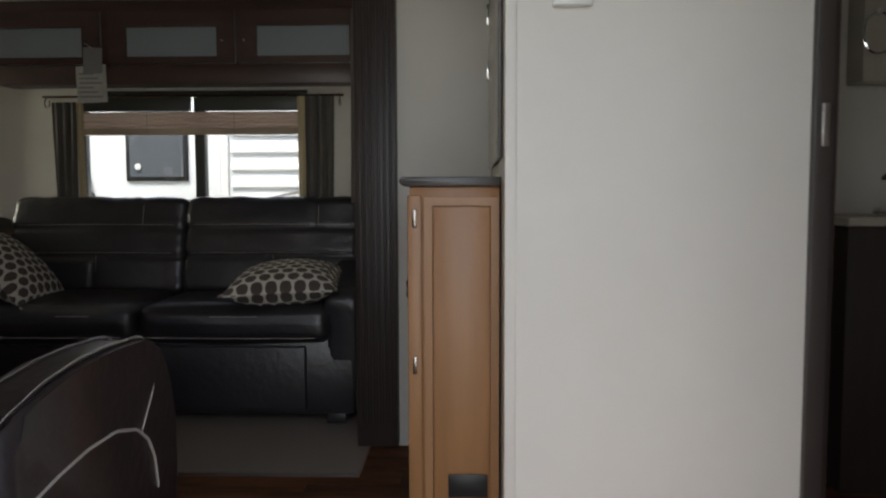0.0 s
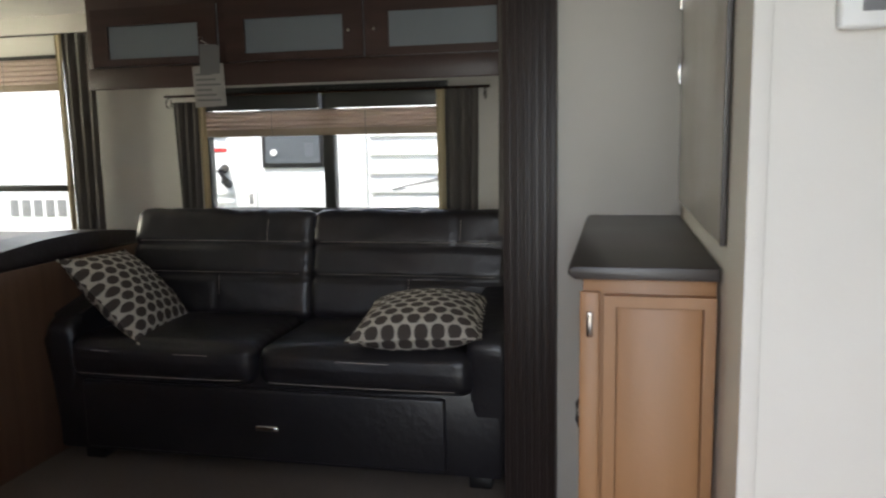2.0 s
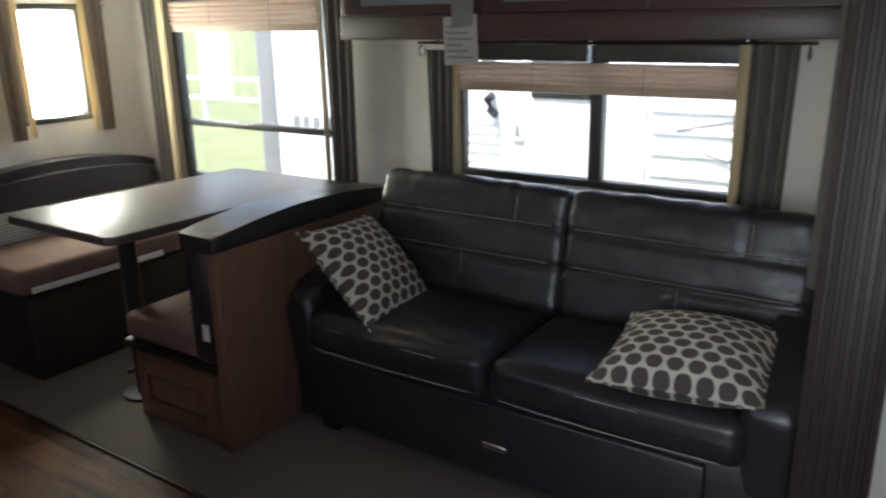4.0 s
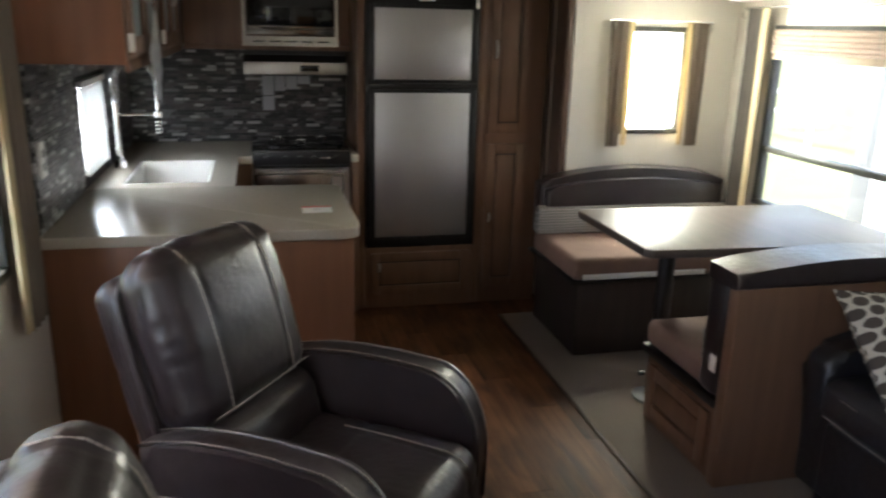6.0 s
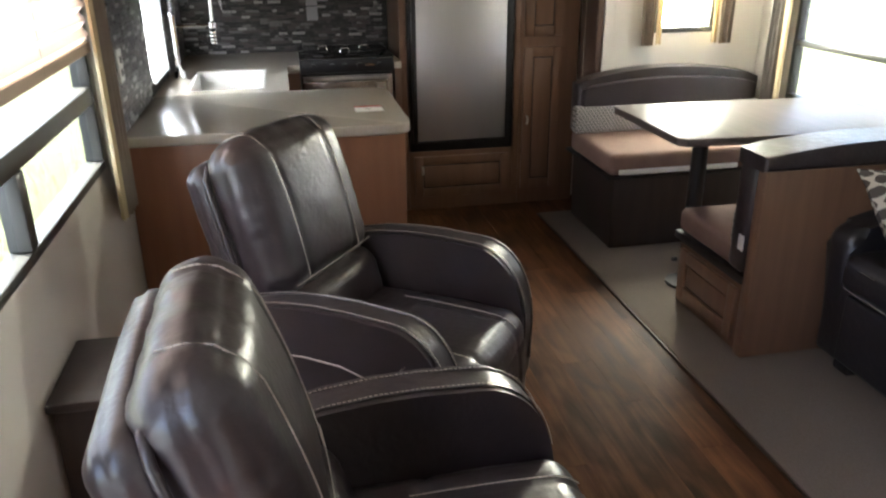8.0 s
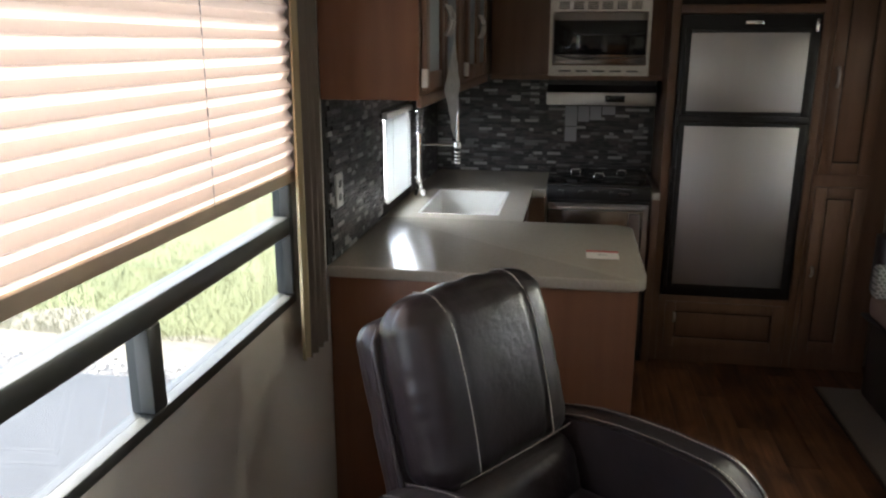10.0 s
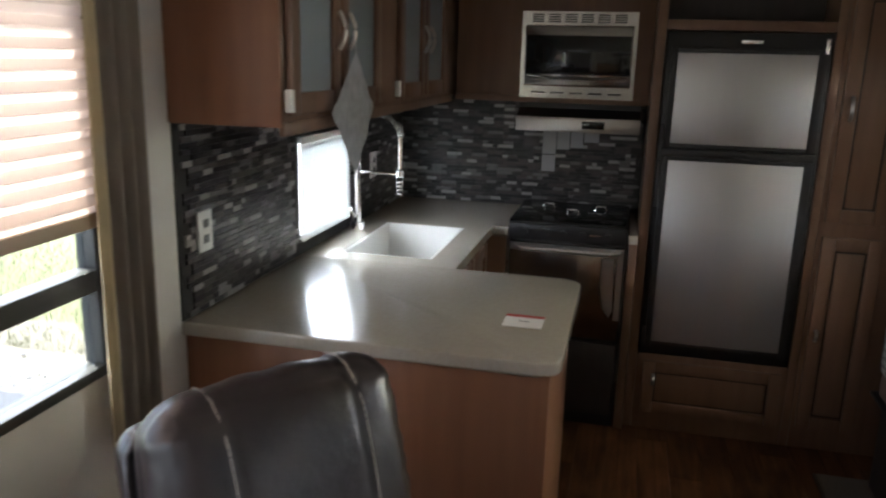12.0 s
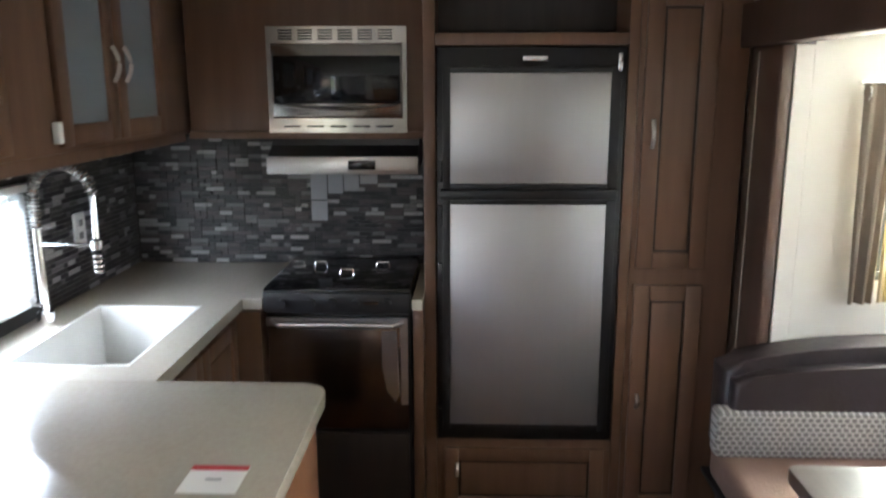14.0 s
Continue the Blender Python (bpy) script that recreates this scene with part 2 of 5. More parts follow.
M_PILLOW = lattice_mat("spotted_weave", 112, 78, (0.085, 0.07, 0.062), (0.60, 0.56, 0.49), -0.72)
M_LUMBAR = lattice_mat("zigzag_weave", 300, 210, (0.17, 0.16, 0.15), (0.42, 0.40, 0.37), -0.4, (1, 2))


def tile_mat(name, joined):
    m = mat(name, (0.05, 0.05, 0.055), 0.33, rvar=0.1, bump=0.08, bscale=90)
    nt = m.node_tree
    b = nt.nodes["Principled BSDF"]
    src = nt.nodes.new("ShaderNodeNewGeometry").outputs["Random Per Island"] if joined else nt.nodes.new("ShaderNodeObjectInfo").outputs["Random"]
    ramp = nt.nodes.new("ShaderNodeValToRGB")
    ramp.color_ramp.interpolation = "CONSTANT"
    e = ramp.color_ramp.elements
    e[0].color, e[1].position, e[1].color = (0.022, 0.021, 0.023, 1), 0.30, (0.045, 0.042, 0.042, 1)
    for pos, c in ((0.55, (0.075, 0.066, 0.062, 1)), (0.78, (0.15, 0.145, 0.145, 1)), (0.90, (0.36, 0.35, 0.34, 1))):
        n = e.new(pos)
        n.color = c
    nt.links.new(src, ramp.inputs[0])
    nt.links.new(ramp.outputs[0], b.inputs["Base Color"])
    return m


M_TILE, M_TILE_J = tile_mat("slate_tile", False), tile_mat("slate_tile_mixed", True)
M_GROUT = mat("dark_grout", (0.04, 0.038, 0.036), 0.9)

# ---- building helpers ----
BASE = {}


def thing(name, loc, label, category, group="", kind=""):
    """An Empty at the base of a thing; its parts are given in world coordinates."""
    ob = new(name)
    ob.location = loc
    ob.empty_display_size = 0.05
    BASE[ob] = Vector(loc)
    return tagged(ob, label, category, group, kind)


def mesh_of(name, bm, material, smooth=35):
    me = bpy.data.meshes.new(name)
    bmesh.ops.recalc_face_normals(bm, faces=bm.faces)
    bm.to_mesh(me)
    bm.free()
    me.materials.append(material)
    if smooth:
        for p in me.polygons:
            p.use_smooth = True
        me.set_sharp_from_angle(angle=radians(smooth))
    return me


def part(name, bm, material, parent, label="", smooth=35):
    """Links a bmesh, made in world coordinates, as one mesh under a thing or a part."""
    base = BASE[parent]
    bmesh.ops.translate(bm, verts=bm.verts, vec=-base)
    ob = new(name, mesh_of(name, bm, material, smooth))
    ob.parent = parent
    BASE[ob] = base
    return tagged(ob, label)


def solo(name, bm, material, label, category, group="", kind="", smooth=35):
    return tagged(new(name, mesh_of(name, bm, material, smooth)), label, category, group, kind)


def box(x0, x1, y0, y1, z0, z1, r=0.0, seg=2, bm=None):
    """A box, its edges rounded by r, added to bm."""
    b = bmesh.new()
    bmesh.ops.create_cube(b, size=1)
    for v in b.verts:
        v.co = Vector((x0 + (v.co.x + 0.5) * (x1 - x0), y0 + (v.co.y + 0.5) * (y1 - y0), z0 + (v.co.z + 0.5) * (z1 - z0)))
    if r:
        bmesh.ops.bevel(b, geom=b.edges[:], offset=min(r, abs(x1 - x0) * 0.45, abs(y1 - y0) * 0.45, abs(z1 - z0) * 0.45), segments=seg, profile=0.5, affect="EDGES")
    if bm is None:
        return b
    tmp = bpy.data.meshes.new("tmp")
    b.to_mesh(tmp)
    b.free()
    bm.from_mesh(tmp)
    bpy.data.meshes.remove(tmp)
    return bm


def boxes(*dims):
    bm = bmesh.new()
    for d in dims:
        box(*d, bm=bm)
    return bm


def sweep(pts, axis, a0, a1, r=0.0, seg=3):
    """A closed outline in the plane across axis ('x' or 'y' or 'z'), drawn out from a0 to a1, with its rims rounded."""
    bm = bmesh.new()
    put = {"x": lambda u, v, a: (a, u, v), "y": lambda u, v, a: (u, a, v), "z": lambda u, v, a: (u, v, a)}[axis]
    lo = [bm.verts.new(put(u, v, a0)) for u, v in pts]
    hi = [bm.verts.new(put(u, v, a1)) for u, v in pts]
    f0, f1 = bm.faces.new(lo), bm.faces.new(hi)
    n = len(pts)
    for i in range(n):
        bm.faces.new((lo[i], lo[(i + 1) % n], hi[(i + 1) % n], hi[i]))
    if r:
        bmesh.ops.bevel(bm, geom=list(f0.edges) + list(f1.edges), offset=r, segments=seg, profile=0.5, affect="EDGES")
    return bm


def sgn(v, p):
    return math.copysign(abs(v) ** p, v)


def puff(cx, cy, cz, sx, sy, sz, e1=0.35, e2=0.3, nu=14, nv=28, m=None, wr=0.0, fr=9.0):
    """A stuffed cushion: a rounded box swollen in its middle; sx, sy, sz are its full sizes."""
    bm = bmesh.new()
    rows = []
    for i in range(1, nu):
        u = -math.pi / 2 + math.pi * i / nu
        rows.append([bm.verts.new((sx / 2 * sgn(math.cos(u), e1) * sgn(math.cos(v), e2), sy / 2 * sgn(math.cos(u), e1) * sgn(math.sin(v), e2), sz / 2 * sgn(math.sin(u), e1)))
                     for v in (2 * math.pi * j / nv for j in range(nv))])
    for a, b in zip(rows, rows[1:]):
        for j in range(nv):
            bm.faces.new((a[j], a[(j + 1) % nv], b[(j + 1) % nv], b[j]))
    bm.faces.new(rows[0])
    bm.faces.new(rows[-1])
    if wr:
        bmesh.ops.recalc_face_normals(bm, faces=bm.faces)
        bm.normal_update()
        for v in bm.verts:
            q = Vector((v.co.x * fr * 0.6, v.co.y * fr, v.co.z * fr * 1.5)) + Vector((cx, cy, cz)) * 3
            v.co += v.normal * wr * (noise.noise(q) + 0.6 * noise.noise(q * 2.3))
    if m is not None:
        bm.transform(m)
    bmesh.ops.translate(bm, verts=bm.verts, vec=(cx, cy, cz))
    return bm


def cushion(at, size, r, m=None, n=(24, 8, 24), swell=(0, 0, 0), dent=None):
    """A padded block on an even lattice: rounded by r, swollen on its faces, pushed along its normals by dent(x, y, z)."""
    bm = bmesh.new()
    half = Vector(size) / 2
    got = {}

    def vert(*ijk):
        if ijk not in got:
            p = Vector([(2 * i / k - 1) * h for i, k, h in zip(ijk, n, half)])
            q = Vector([max(-h + r, min(h - r, c)) for c, h in zip(p, half)])
            d = p - q
            co = q + (d.normalized() * r if d.length > 1e-7 else d)
            u = [c / h for c, h in zip(p, half)]
            for a in range(3):
                b, c = (a + 1) % 3, (a + 2) % 3
                co[a] += u[a] * swell[a] * (1 - u[b] ** 2) * (1 - u[c] ** 2)
            got[ijk] = bm.verts.new(co)
        return got[ijk]
    for a in range(3):
        b, c = (a + 1) % 3, (a + 2) % 3
        for side in (0, n[a]):
            for i in range(n[b]):
                for j in range(n[c]):
                    ring = []
                    for di, dj in ((0, 0), (1, 0), (1, 1), (0, 1)):
                        ijk = [0, 0, 0]
                        ijk[a], ijk[b], ijk[c] = side, i + di, j + dj
                        ring.append(vert(*ijk))
                    bm.faces.new(ring if side else ring[::-1])
    if dent:
        bm.normal_update()
        for v, d in [(v, dent(*v.co)) for v in bm.verts]:
            v.co += v.normal * d
    if m is not None:
        bm.transform(m)
    bmesh.ops.translate(bm, verts=bm.verts, vec=at)
    return bm


def groove(v, at, wide, deep):
    return -deep * math.exp(-((v - at) / wide) ** 2)


def crease(x, y, z, fr, deep, seed=0.0):
    """Soft leather swells at two sizes."""
    a = noise.noise(Vector((x * fr, y * fr, z * fr * 1.7)) + Vector((seed, 2.1, 0)))
    b = noise.noise(Vector((x * fr * 2.4, y * fr * 2.4, z * fr * 3.2)) + Vector((0, seed, 5.0)))
    return deep * (0.8 * a + 0.2 * b)


def rod(points, r, n=8, closed=False):
    """A round bar along points."""
    bm = bmesh.new()
    pts = [Vector(p) for p in points]
    rings = []
    for i, p in enumerate(pts):
        a = pts[i - 1] if (i or closed) else p
        b = pts[(i + 1) % len(pts)] if (i < len(pts) - 1 or closed) else p
        q = (b - a).normalized().to_track_quat("Z", "Y")
        rings.append([bm.verts.new(p + q @ Vector((r * math.cos(2 * math.pi * k / n), r * math.sin(2 * math.pi * k / n), 0))) for k in range(n)])
    pairs = list(zip(rings, rings[1:])) + ([(rings[-1], rings[0])] if closed else [])
    for a, b in pairs:
        for k in range(n):
            bm.faces.new((a[k], a[(k + 1) % n], b[(k + 1) % n], b[k]))
    if not closed:
        bm.faces.new(rings[0])
        bm.faces.new(rings[-1])
    return bm


def disc(cx, cy, cz, r, h, axis="z", n=20):
    d = {"x": (h, 0, 0), "y": (0, h, 0), "z": (0, 0, h)}[axis]
    return rod([(cx, cy, cz), (cx + d[0], cy + d[1], cz + d[2])], r, n)


def wall_holes(name, axis, p0, p1, a0, a1, z0, z1, holes, material, label):
    """A wall between p0 and p1 across axis, from a0 to a1 along it, with openings (a0, a1, z0, z1) right through it."""
    cuts = sorted({a0, a1, *(h[0] for h in holes), *(h[1] for h in holes)})
    bm = bmesh.new()
    for c0, c1 in zip(cuts, cuts[1:]):
        gaps = sorted((h[2], h[3]) for h in holes if h[0] <= c0 + 1e-6 and h[1] >= c1 - 1e-6)
        z = z0
        for g0, g1 in gaps + [(z1, z1)]:
            if g0 > z + 1e-6:
                dims = (c0, c1, p0, p1, z, g0) if axis == "y" else (p0, p1, c0, c1, z, g0)
                box(*dims, bm=bm)
            z = g1
    bmesh.ops.remove_doubles(bm, verts=bm.verts, dist=1e-5)
    return solo(name, bm, material, label, "wall", kind="structure", smooth=0)


def pleat(x0, x1, z0, z1, y, depth, n):
    """A pleated sheet across x, folds stacked along z."""
    bm = bmesh.new()
    prev = None
    for i in range(2 * n + 1):
        z = z1 + (z0 - z1) * i / (2 * n)
        yy = y + (depth if i % 2 else 0)
        row = [bm.verts.new((x, yy + 0.0008 * math.sin(9 * x + i), z)) for x in np.linspace(x0, x1, 7)]
        if prev:
            for a in range(6):
                bm.faces.new((prev[a], prev[a + 1], row[a + 1], row[a]))
        prev = row
    return bm


def drape(axis, a0, a1, z0, z1, p, depth, waves, taper=0.0, lean=0.0, thick=0.004):
    """A hanging curtain with folds; axis is the way its width runs; taper narrows it below."""
    bm = bmesh.new()
    rows = []
    nz, na = 10, waves * 8
    for j in range(nz + 1):
        t = j / nz
        z = z1 + (z0 - z1) * t
        row = []
        for i in range(na + 1):
            s = i / na
            a = a0 + (a1 - a0) * s
            mid = (a0 + a1) / 2
            a = mid + (a - mid) * (1 - taper * t) + lean * t
            q = p + depth * math.sin(2 * math.pi * waves * s + 0.7 * t) * (0.6 + 0.4 * t)
            row.append(bm.verts.new((a, q, z) if axis == "x" else (q, a, z)))
        rows.append(row)
    for r0, r1 in zip(rows, rows[1:]):
        for i in range(na):
            bm.faces.new((r0[i], r0[i + 1], r1[i + 1], r1[i]))
    bmesh.ops.recalc_face_normals(bm, faces=bm.faces)
    bmesh.ops.solidify(bm, geom=bm.faces[:], thickness=thick)
    return bm


# ---- plan ----
XW, XE = -5.27, 1.5          # kitchen end wall, closing wall
YD, YR = 0.93, 3.25          # door-side wall, road-side wall
CEIL, SLC = 2.06, 1.80       # main ceiling, slide-out ceiling
SX0, SX1, SY = -4.53, -0.93, 4.20  # slide-out

# ---- ground outside ----
solo("ground", boxes((-400, 400, -400, 400, -0.82, -0.70)), M_GRASS, "dry green grass reaching to the horizon", "grass", kind="structure", smooth=0)
solo("pavement", boxes((-5.45, 12, -9, 0.80, -0.70, -0.66)), M_CONCRETE, "worn grey paved pad beside the trailer", "pavement", kind="structure", smooth=0)
solo("gravel_strip", boxes((-5.72, -5.45, -9, 0.80, -0.70, -0.672)), M_GRAVEL, "light gravel strip along the concrete pad", "gravel", kind="stuff", smooth=0)
rng_grass = random.Random(11)
edge = [(-5.70 - 0.75 * (1 + 0.35 * math.sin(y * 1.7) + 0.2 * math.sin(y * 4.3)), y) for y in np.linspace(-9, 0.8, 40)]
solo("dry_ground", sweep([(-5.72, -9)] + edge + [(-5.72, 0.8)], "z", -0.70, -0.694), M_STRAW, "dry straw-covered ground between gravel and grass", "ground", kind="structure", smooth=0)
sv, sf = [], []
for k in range(1400):
    px, py, pr = -5.43 - abs(rng_grass.gauss(0, 0.16)), rng_grass.uniform(-7, 0.75), rng_grass.uniform(0.010, 0.032)
    k0 = len(sv)
    for d in ((1, 0, 0), (-1, 0, 0), (0, 1, 0), (0, -1, 0), (0, 0, 0.7), (0, 0, -0.7)):
        sv.append((px + d[0] * pr * rng_grass.uniform(0.7, 1.3), py + d[1] * pr * rng_grass.uniform(0.7, 1.3), -0.668 + d[2] * pr))
    sf += [(k0 + a, k0 + b, k0 + c) for a, b, c in ((0, 2, 4), (2, 1, 4), (1, 3, 4), (3, 0, 4), (2, 0, 5), (1, 2, 5), (3, 1, 5), (0, 3, 5))]
sm = bpy.data.meshes.new("loose_gravel")
sm.from_pydata(sv, [], sf)
sm.materials.append(M_GRAVEL)
tagged(new("loose_gravel", sm), "loose pale stones along the pavement edge", "gravel", kind="stuff")
gv, gf = [], []
for k in range(16000):
    gx = -6.2 - 3.0 * rng_grass.random() ** 1.5
    gy, hh, turn = rng_grass.uniform(-7.5, 0.7), rng_grass.uniform(0.03, 0.11), rng_grass.uniform(0, 6.28)
    dx, dy, lx, ly = 0.0022 * math.cos(turn), 0.0022 * math.sin(turn), rng_grass.uniform(-0.06, 0.06), rng_grass.uniform(-0.06, 0.06)
    k0 = len(gv)
    gv += [(gx - dx, gy - dy, -0.702), (gx + dx, gy + dy, -0.702), (gx + dx * 0.7 + lx * 0.4, gy + dy * 0.7 + ly * 0.4, -0.70 + hh * 0.6), (gx - dx * 0.7 + lx * 0.4, gy - dy * 0.7 + ly * 0.4, -0.70 + hh * 0.6), (gx + lx, gy + ly, -0.70 + hh)]
    gf += [(k0, k0 + 1, k0 + 2, k0 + 3), (k0 + 3, k0 + 2, k0 + 4)]
gm = bpy.data.meshes.new("dry_grass")
gm.from_pydata(gv, [], gf)
gm.materials.append(M_DRYGRASS)
tagged(new("dry_grass", gm), "dry yellow-green grass tufts beside the gravel", "grass", kind="stuff")
step = thing("entry_step", (-0.56, 0.70, -0.66), "black metal folding entry step below the door", "step")
part("tread", box(-0.86, -0.26, 0.58, 0.87, -0.34, -0.31, 0.006), M_BLACK, step)
for sx in (-0.85, -0.29):
    part("support", box(sx, sx + 0.02, 0.62, 0.85, -0.66, -0.34, 0.004), M_BLACK, step)

# ---- floors, walls, ceilings ----
solo("floor", boxes((XW, XE, YD - 0.05, YR + 0.05, -0.08, -0.012)), M_SUB, "dark subfloor under brown wood planks", "floor", kind="structure", smooth=0)
FLOOR = bpy.data.objects["floor"]
solo("slide_floor", box(SX0 - 0.02, SX1 + 0.02, 2.92, SY + 0.03, -0.05, 0.012, 0.006), M_CARPET, "tan carpet on the slide-out floor", "carpet", kind="structure")
solo("trim_slide_edge", box(SX0 - 0.02, SX1 + 0.02, 2.909, 2.919, -0.012, 0.010, 0.003), M_WOOD_DARK, "dark edge strip of the slide-out floor", "trim", kind="structure")
solo("ceiling", boxes((XW - 0.05, XE + 0.05, YD - 0.05, YR + 0.06, CEIL, CEIL + 0.05)), M_CEIL, "white trailer ceiling", "ceiling", kind="structure", smooth=0)
solo("ceiling_slide", boxes((SX0 - 0.04, SX1 + 0.04, YR + 0.06, SY + 0.04, SLC, SLC + 0.05)), M_CEIL, "white ceiling of the slide-out", "ceiling", kind="structure", smooth=0)
W1 = (-2.46, -1.33, 0.88, 1.44)
W2 = (-4.20, -3.12, 0.70, 1.62)
W3 = (3.53, 3.90, 1.03, 1.60)
W4 = (-2.90, -1.22, 0.88, 1.80)
WS = (-4.48, -3.95, 0.945, 1.33)
wall_holes("wall_door_side", "y", YD - 0.05, YD, XW, XE, -0.08, CEIL, [(-0.95, -0.17, -0.08, 1.92), W4, WS], M_WALL, "off-white vinyl wall panel with windows and entry door")
wall_holes("wall_road_side", "y", YR, YR + 0.05, XW, XE, -0.08, CEIL, [(SX0 - 0.03, SX1 + 0.02, -0.08, SLC)], M_WALL, "off-white vinyl wall with the slide-out opening")
solo("wall_kitchen_end", boxes((XW - 0.05, XW, YD - 0.05, YR + 0.05, -0.08, CEIL)), M_WALL, "off-white vinyl end wall behind the kitchen", "wall", kind="structure", smooth=0)
solo("wall_far_end", boxes((XE, XE + 0.05, YD - 0.05, YR + 0.05, -0.08, CEIL)), M_WALL, "off-white vinyl end wall", "wall", kind="structure", smooth=0)
wall_holes("wall_slide_back", "y", SY, SY + 0.04, SX0, SX1, 0.0, SLC, [W1, W2], M_WALL, "off-white vinyl back wall of the slide-out with two windows")
wall_holes("wall_slide_kitchen", "x", SX0 - 0.04, SX0, YR + 0.052, SY + 0.04, 0.0, SLC, [W3], M_WALL, "off-white vinyl side wall of the slide-out with a small window")
solo("wall_slide_door", boxes((SX1, SX1 + 0.04, YR + 0.052, SY + 0.04, 0.0, SLC)), M_WALL, "off-white vinyl side wall of the slide-out", "wall", kind="structure", smooth=0)
solo("wall_partition", boxes((-0.465, 0.175, 2.10, 2.14, 0, CEIL), (-0.465, -0.43, 2.14, YR, 0, CEIL)), M_WALL, "off-white vinyl bathroom partition wall", "wall", kind="structure", smooth=0)
solo("trim_partition_corner", box(-0.47, -0.445, 2.094, 2.099, 0, CEIL, 0.002), M_WALL, "off-white vinyl corner strip", "trim", kind="structure")

# fluted dark posts and header round the slide-out
post = thing("slide_post", (-0.88, 3.2, 0.012), "dark espresso fluted wooden post beside the slide-out", "trim", kind="structure")
part("post_body", box(-0.955, -0.805, 3.185, 3.248, 0.012, 1.80, 0.004), M_ESP, post)
for i in range(6):
    xx = -0.94 + i * 0.022
    part("flute", box(xx, xx + 0.011, 3.178, 3.186, 0.10, 1.74, 0.004), M_ESP, post)
solo("trim_slide_header", box(SX0 - 0.26, SX1 + 0.125, 3.17, 3.248, 1.735, 1.87, 0.006), M_FASCIA, "dark espresso header board over the slide-out", "trim", kind="structure")
solo("trim_slide_left", box(-4.778, SX0 - 0.005, 3.205, 3.248, 0.0, 1.735, 0.006), M_FASCIA, "dark wooden fascia board beside the slide-out", "trim", kind="structure")
solo("trim_slide_return", box(SX0 - 0.003, SX0 + 0.006, 3.206, 3.236, 0.0, 1.733, 0.003), M_FASCIA, "dark wooden return board at the slide-out opening", "trim", kind="structure")
solo("wall_slide_filler", box(SX0 - 0.028, SX0 - 0.0005, 3.2485, 3.3015, 0.014, 1.733), M_WALL, "off-white vinyl filler beside the slide-out opening", "wall", kind="structure", smooth=0)
solo("trim_light_strip", box(-4.70, -4.693, 3.199, 3.204, 0.70, 1.72, 0.002), M_COUNTER, "thin light grey seal strip on the fascia", "trim", kind="structure")


# ---- windows ----
def window(name, axis, a0, a1, z0, z1, p, out, bars, label):
    """A window: frame in the opening of a wall whose inner face is at p; out is the side of the outdoors; bars are cross pieces."""
    w = thing(name, (((a0 + a1) / 2, p, z0) if axis == "x" else (p, (a0 + a1) / 2, z0)), label, "window", kind="structure")
    f = 0.028
    q0, q1 = sorted((p - out * 0.008, p + out * 0.045))

    def put(b0, b1, c0, c1, nm="window_frame", mt=M_FRAME, d=(q0, q1), r=0.005):
        dims = (b0, b1, d[0], d[1], c0, c1) if axis == "x" else (d[0], d[1], b0, b1, c0, c1)
        return part(nm, box(*dims, r), mt, w)
    put(a0, a1, z0, z0 + f)
    put(a0, a1, z1 - f, z1)
    put(a0, a0 + f, z0 + f, z1 - f)
    put(a1 - f, a1, z0 + f, z1 - f)
    for b in bars:
        put(*b, "bar")
    g = sorted((p + out * 0.020, p + out * 0.024))
    pane = put(a0 + f, a1 - f, z0 + f, z1 - f, "pane", M_GLASS, g, 0.0)
    pane.visible_shadow = False
    return w


window("window_1", "x", *W1, SY, 1, [(-1.888, -1.838, 0.908, 1.412)], "black-framed slider window behind the sofa")
window("window_2", "x", *W2, SY, 1, [(-4.172, -3.148, 0.985, 1.015)], "black-framed dinette window with a cross bar")
window("window_3", "y", *W3, SX0, -1, [], "small black-framed side window of the dinette")
window("window_4", "x", *W4, YD, -1, [(-2.872, -1.248, 1.085, 1.137), (-2.165, -2.115, 0.908, 1.085)], "wide black-framed window behind the recliners")
window("window_5", "x", *WS, YD, -1, [], "small kitchen window over the sink")


def shade(name, x0, x1, z0, z1, y, n, into, label):
    s = thing(name, ((x0 + x1) / 2, y, z1), label, "window shade")
    part("pleated_fabric", pleat(x0, x1, z0 + 0.03, z1, y, 0.016 * into, n), M_SHADE, s, smooth=0)
    part("bottom_rail", box(x0, x1, y - 0.004, y + 0.014, z0, z0 + 0.032, 0.004), M_RAIL, s, "tan bottom rail")
    for xx in (x0 + 0.3 * (x1 - x0), x0 + 0.7 * (x1 - x0)):
        part("cord", rod([(xx, y + 0.013 * into, z0), (xx, y + 0.013 * into, z1)], 0.0012, 5), M_GREY, s)


shade("pleated_shade", W1[0] + 0.03, W1[1] - 0.03, 1.225, 1.335, SY - 0.025, 4, -1, "tan striped pleated shade drawn up above the sofa window")
vb = thing("shade_valance", ((W1[0] + W1[1]) / 2, SY - 0.02, 1.34), "dark head box above the sofa window shade", "window shade")
part("head_box", box(W1[0] + 0.03, -1.90, SY - 0.03, SY - 0.002, 1.34, 1.425, 0.004), M_FRAME, vb)
part("head_box", box(-1.86, W1[1] - 0.03, SY - 0.03, SY - 0.002, 1.34, 1.425, 0.004), M_FRAME, vb)
shade("pleated_shade", W2[0] + 0.03, W2[1] - 0.03, 1.455, 1.60, SY - 0.025, 5, -1, "tan striped pleated shade drawn up above the dinette window")
